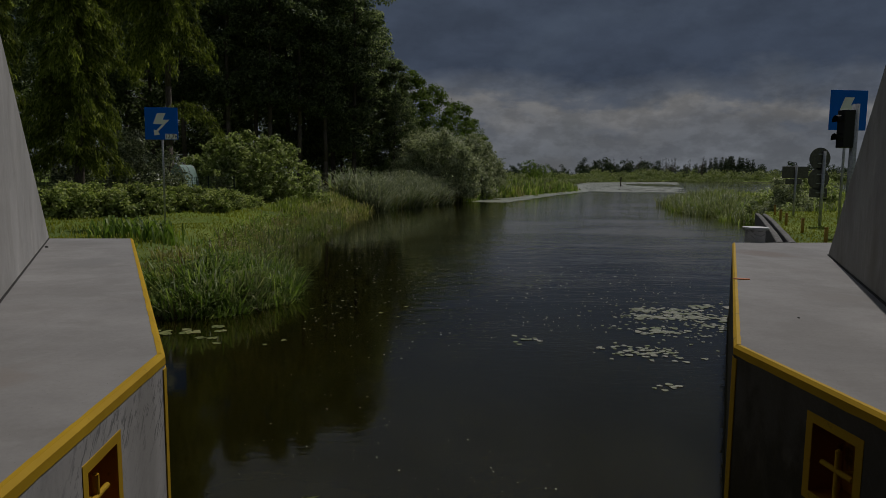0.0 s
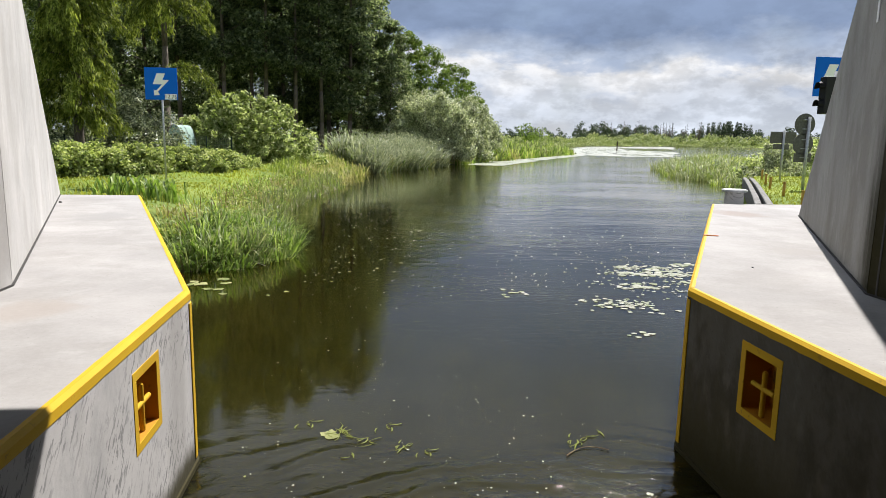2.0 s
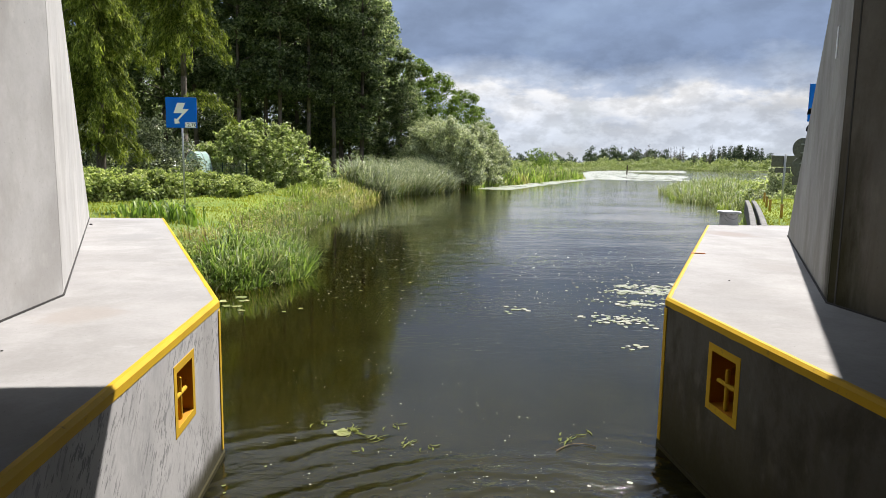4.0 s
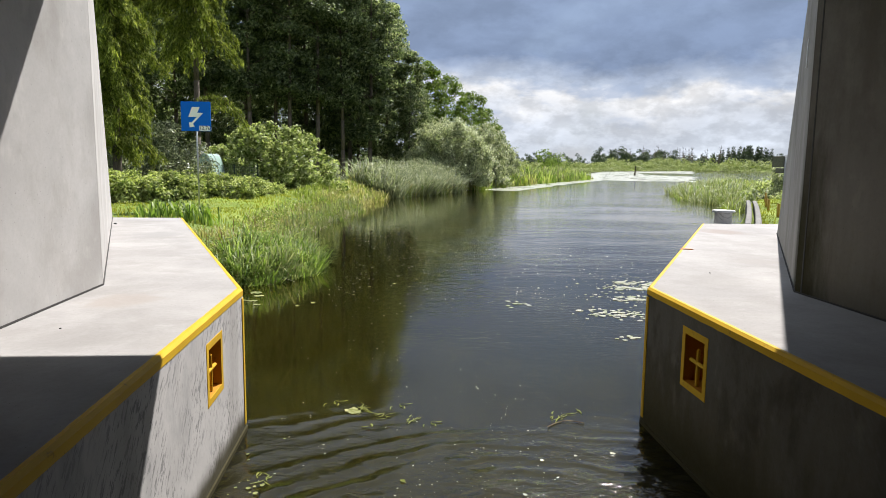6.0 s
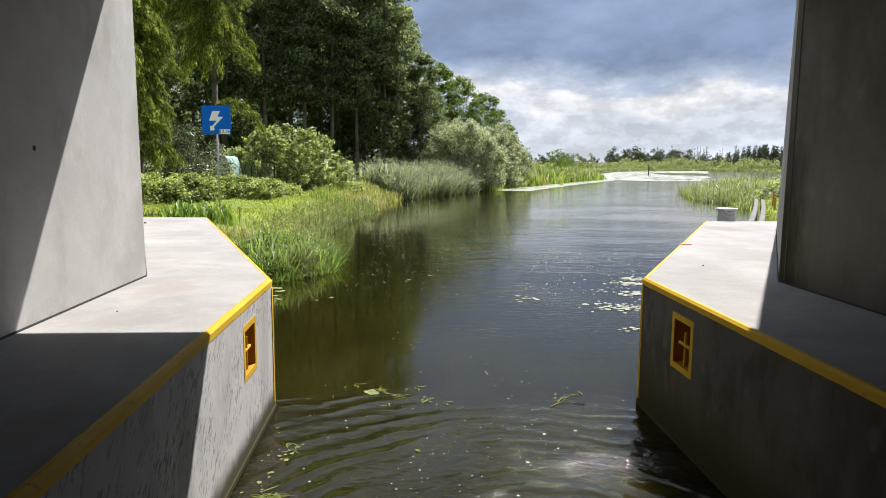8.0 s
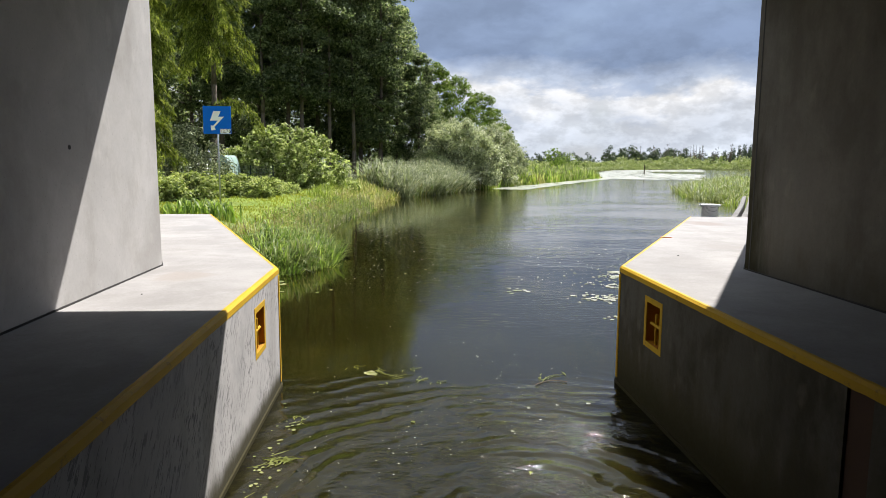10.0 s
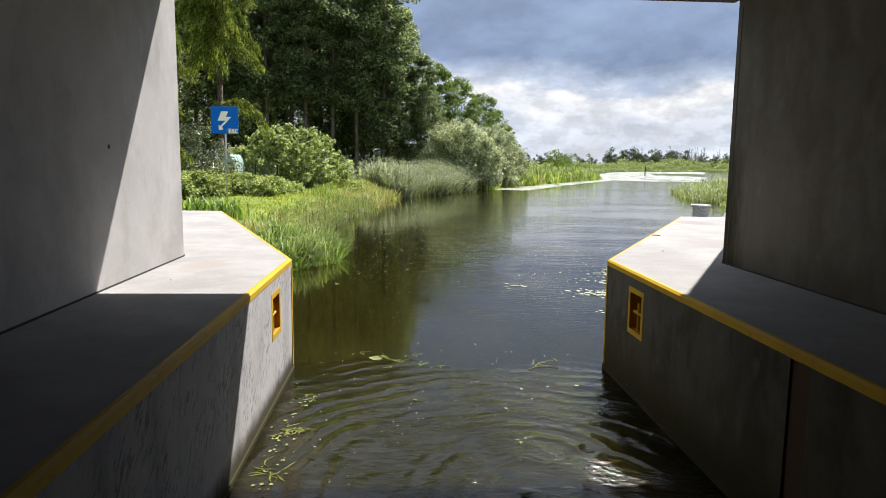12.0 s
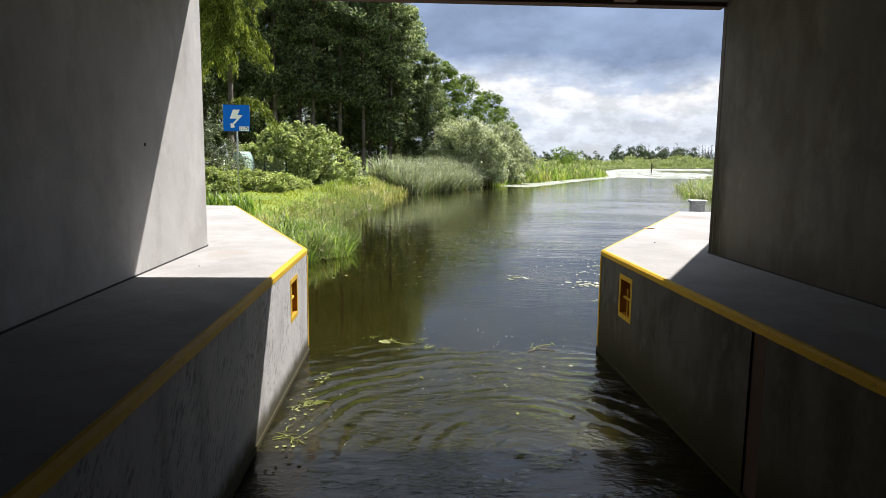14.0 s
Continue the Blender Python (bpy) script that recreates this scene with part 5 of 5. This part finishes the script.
def overhead_sign(name, at, turn, side, post_h, label, text=""):
    root = thing(name, at, label, "sign")
    root.rotation_euler = (0, 0, radians(turn))
    top = post_h
    part("post", rod((0, 0.05, -0.2), (0, 0.05, top - 0.1), 0.035, bevel=0.006), M_STEEL, root, "thin galvanised post", smooth=True)
    board = part("board", box((side, 0.03, side), (0, 0, top - side / 2), 0.008), M_BLUE, root, "blue enamel board")
    bm = bmesh.new()
    lo = [bm.verts.new((px, -0.016, top - side / 2 + pz)) for px, pz in bolt_shape(side)]
    face = bm.faces.new(lo)
    out = bmesh.ops.extrude_face_region(bm, geom=[face])
    bmesh.ops.translate(bm, verts=[v for v in out["geom"] if isinstance(v, bmesh.types.BMVert)], vec=(0, -0.006, 0))
    bmesh.ops.triangulate(bm, faces=bm.faces[:])
    bmesh.ops.recalc_face_normals(bm, faces=bm.faces[:])
    part("lightning_bolt", bm, M_WHITE, board, "white lightning arrow")
    for z in (top - 0.15, top - side + 0.15):
        part("clamp", box((0.12, 0.07, 0.05), (0, 0.05, z), 0.005), M_STEEL, root)
    if text:
        plate = part("plate", box((side * 0.36, 0.012, side * 0.17), (side * 0.29, -0.02, top - side * 0.90), 0.003), M_WHITE, board, "small white number plate")
        cu = bpy.data.curves.new("digits", "FONT")
        cu.body, cu.size, cu.extrude, cu.align_x, cu.align_y = text, side * 0.175, 0.001, "CENTER", "CENTER"
        cu.materials.append(M_DARKTEXT)
        ob = new("digits", cu)
        ob.parent = root
        ob.matrix_basis = pose(side * 0.29, -0.028, top - side * 0.90, 90, 0, 0)
    return root


overhead_sign("overhead_line_sign", (-8.2, 19.6, 1.0), 0, 1.12, 4.15, "blue overhead power line sign on a thin post", "12,76")
overhead_sign("overhead_line_sign", (12.65, 13.0, 1.35), 0, 1.12, 4.06, "blue overhead power line sign beside the pier")

light = thing("traffic_light", (11.38, 11.0, 1.35), "black two-lamp signal on a grey pole", "traffic light")
part("pole", rod((0, 0, -0.2), (0, 0, 3.45), 0.085, bevel=0.01), M_STEEL, light, smooth=True)
housing = part("housing", box((0.30, 0.28, 0.95), (-0.24, 0, 2.82), 0.03), M_BLACK, light, "matt black housing")
for z in (3.05, 2.6):
    bm = bmesh.new()
    for i in range(12):
        a0, a1 = math.pi * (-0.1 + 1.2 * i / 12), math.pi * (-0.1 + 1.2 * (i + 1) / 12)
        q = [(math.cos(a) * 0.13, math.sin(a) * 0.13) for a in (a0, a1)]
        bm.faces.new([bm.verts.new(v) for v in ((-0.38, q[0][0], z + q[0][1]), (-0.38, q[1][0], z + q[1][1]), (-0.54, q[1][0] * 0.95, z + q[1][1] - 0.02), (-0.54, q[0][0] * 0.95, z + q[0][1] - 0.02))])
    bmesh.ops.solidify(bm, geom=bm.faces[:], thickness=0.008)
    part("visor", bm, M_BLACK, housing)
part("bracket", box((0.2, 0.06, 0.06), (-0.08, 0, 3.1), 0.008), M_STEEL, light)

rounds = thing("round_signs", (13.75, 15.5, 1.35), "backs of two round signs on one grey post", "sign")
part("post", rod((0, -0.07, -0.2), (0, -0.07, 2.45), 0.05, bevel=0.008), M_STEEL, rounds, smooth=True)
for z in (2.2, 1.55):
    part("disc", rod((-0.1, -0.01, z), (-0.1, 0.02, z), 0.36, sides=40, bevel=0.006), M_SIGNBACK, rounds, "unpainted metal back")
part("plate", box((0.62, 0.02, 0.30), (-0.08, 0.0, 1.1), 0.01), M_SIGNBACK, rounds, "unpainted metal back")
for z in (2.35, 2.05, 1.7, 1.4, 1.1):
    part("clamp", box((0.30, 0.025, 0.03), (-0.03, -0.022, z), 0.004), M_STEEL, rounds)

square = thing("square_sign", (16.45, 21.0, 1.35), "back of a rectangular sign on a grey post", "sign")
part("post", rod((0, -0.06, -0.2), (0, -0.06, 2.1), 0.045, bevel=0.008), M_STEEL, square, smooth=True)
part("board", box((1.15, 0.025, 0.48), (0, 0, 1.80), 0.012), M_SIGNBACK, square, "unpainted metal back")
part("lower_plate", box((0.7, 0.025, 0.22), (-0.05, 0, 1.42), 0.01), M_SIGNBACK, square, "unpainted metal back")

M_POST = material("faded_yellow_paint", paint((0.36, 0.23, 0.03), wear=0.4))
post = thing("yellow_post", (0, 0, 0), "short yellow painted post in the grass", "post", "yellow posts on the quay")
part("shaft", rod((0, 0, -0.2), (0, 0, 0.40), 0.042, bevel=0.008), M_POST, post, smooth=True)
part("cap", rod((0, 0, 0.385), (0, 0, 0.42), 0.052, 0.045, bevel=0.008), M_POST, post)
for i, (px, py) in enumerate(((9.72, 9.46), (11.35, 12.75), (12.6, 15.45), (13.7, 17.5), (15.8, 21.2))):
    m = at_ground(px, py, 30 * i, 1.0, 0.0)
    if i == 0:
        post.matrix_basis = m
    else:
        copy_thing(post, m)

bollard = thing("mooring_bollard", (7.36, 8.42, 1.36), "pale painted steel bollard with a flat cap", "bollard")
part("drum", rod((0, 0, -0.2), (0, 0, 0.47), 0.21, 0.20, 32, bevel=0.012), M_QUAY, bollard, "weathered grey drum", smooth=False)
part("cap", rod((0, 0, 0.465), (0, 0, 0.52), 0.265, 0.27, 32, bevel=0.014), M_STEEL, bollard, "flat pale cap")


def beam_walk():
    """Two weathered fender beams along the quay, end to end with a gap."""
    root = thing("fender_beams", (8.0, 9.1, 1.3), "two weathered grey timber beams along the quay edge", "timber beam")
    line = [(0.35 + 6.25 * t + 0.05 * math.sin(math.pi * t), 11.4 * t) for t in (0, 0.2, 0.4, 0.6, 0.8, 1.0)]
    for k, off in enumerate((0.02, 0.205)):
        bm = bmesh.new()
        rows = []
        for i, (px, py) in enumerate(line):
            sag = 0.012 * math.sin(i * 2 + k)
            z = 0.2 + sag
            rows.append([bm.verts.new((px + off + dx, py - 0.18 * k, z + dz)) for dx, dz in ((-0.088, -0.55), (0.088, -0.55), (0.088, -0.02), (0.065, 0.0), (-0.065, 0.0), (-0.088, -0.02))])
        for r0, r1 in zip(rows, rows[1:]):
            for i in range(6):
                bm.faces.new((r0[i], r0[(i + 1) % 6], r1[(i + 1) % 6], r1[i]))
        bm.faces.new(rows[0])
        bm.faces.new(rows[-1][::-1])
        bmesh.ops.recalc_face_normals(bm, faces=bm.faces[:])
        part("beam", bm, M_WOOD, root)


beam_walk()

# garden behind the hedge: mesh fence and a small polytunnel
fence = thing("mesh_fence", (-20, 28.5, 1.2), "dark green wire mesh fence behind the hedge", "fence")
for i in range(10):
    part("post", rod((i * 1.25, i * 0.62, -0.3), (i * 1.25, i * 0.62, 1.5), 0.035, bevel=0.006), M_FENCE, fence)
bm = bmesh.new()
for k in range(16):
    rod((0, 0, 0.05 + k * 0.09), (11.3, 5.60, 0.05 + k * 0.09), 0.006, sides=4, bm=bm)
for k in range(116):
    px = k * 0.0982
    rod((px, px * 0.496, 0.0), (px, px * 0.496, 1.42), 0.005, sides=4, bm=bm)
part("mesh", bm, M_FENCE, fence)

tunnel = thing("garden_tunnel", (-11.75, 33.6, 1.3), "small pale green garden polytunnel", "polytunnel")
bm = bmesh.new()
rows = []
for j in range(9):
    rows.append([bm.verts.new((0.48 * math.cos(math.pi * i / 16) * (1 + 0.02 * math.sin(j * 2 + i)), j * 0.35, 2.0 * math.sin(math.pi * i / 16) ** 0.8)) for i in range(17)])
for r0, r1 in zip(rows, rows[1:]):
    for i in range(16):
        bm.faces.new((r0[i], r0[i + 1], r1[i + 1], r1[i]))
bm.faces.new(rows[0])
bm.faces.new(rows[-1][::-1])
bmesh.ops.recalc_face_normals(bm, faces=bm.faces[:])
part("sheeting", bm, M_TENT, tunnel, smooth=False)
for j in (0, 4, 8):
    bm = bmesh.new()
    for i in range(16):
        a, b = math.pi * i / 16, math.pi * (i + 1) / 16
        rod((0.49 * math.cos(a), j * 0.35, 2.02 * math.sin(a) ** 0.8), (0.49 * math.cos(b), j * 0.35, 2.02 * math.sin(b) ** 0.8), 0.02, sides=6, bm=bm)
    part("hoop", bm, M_STEEL, tunnel)
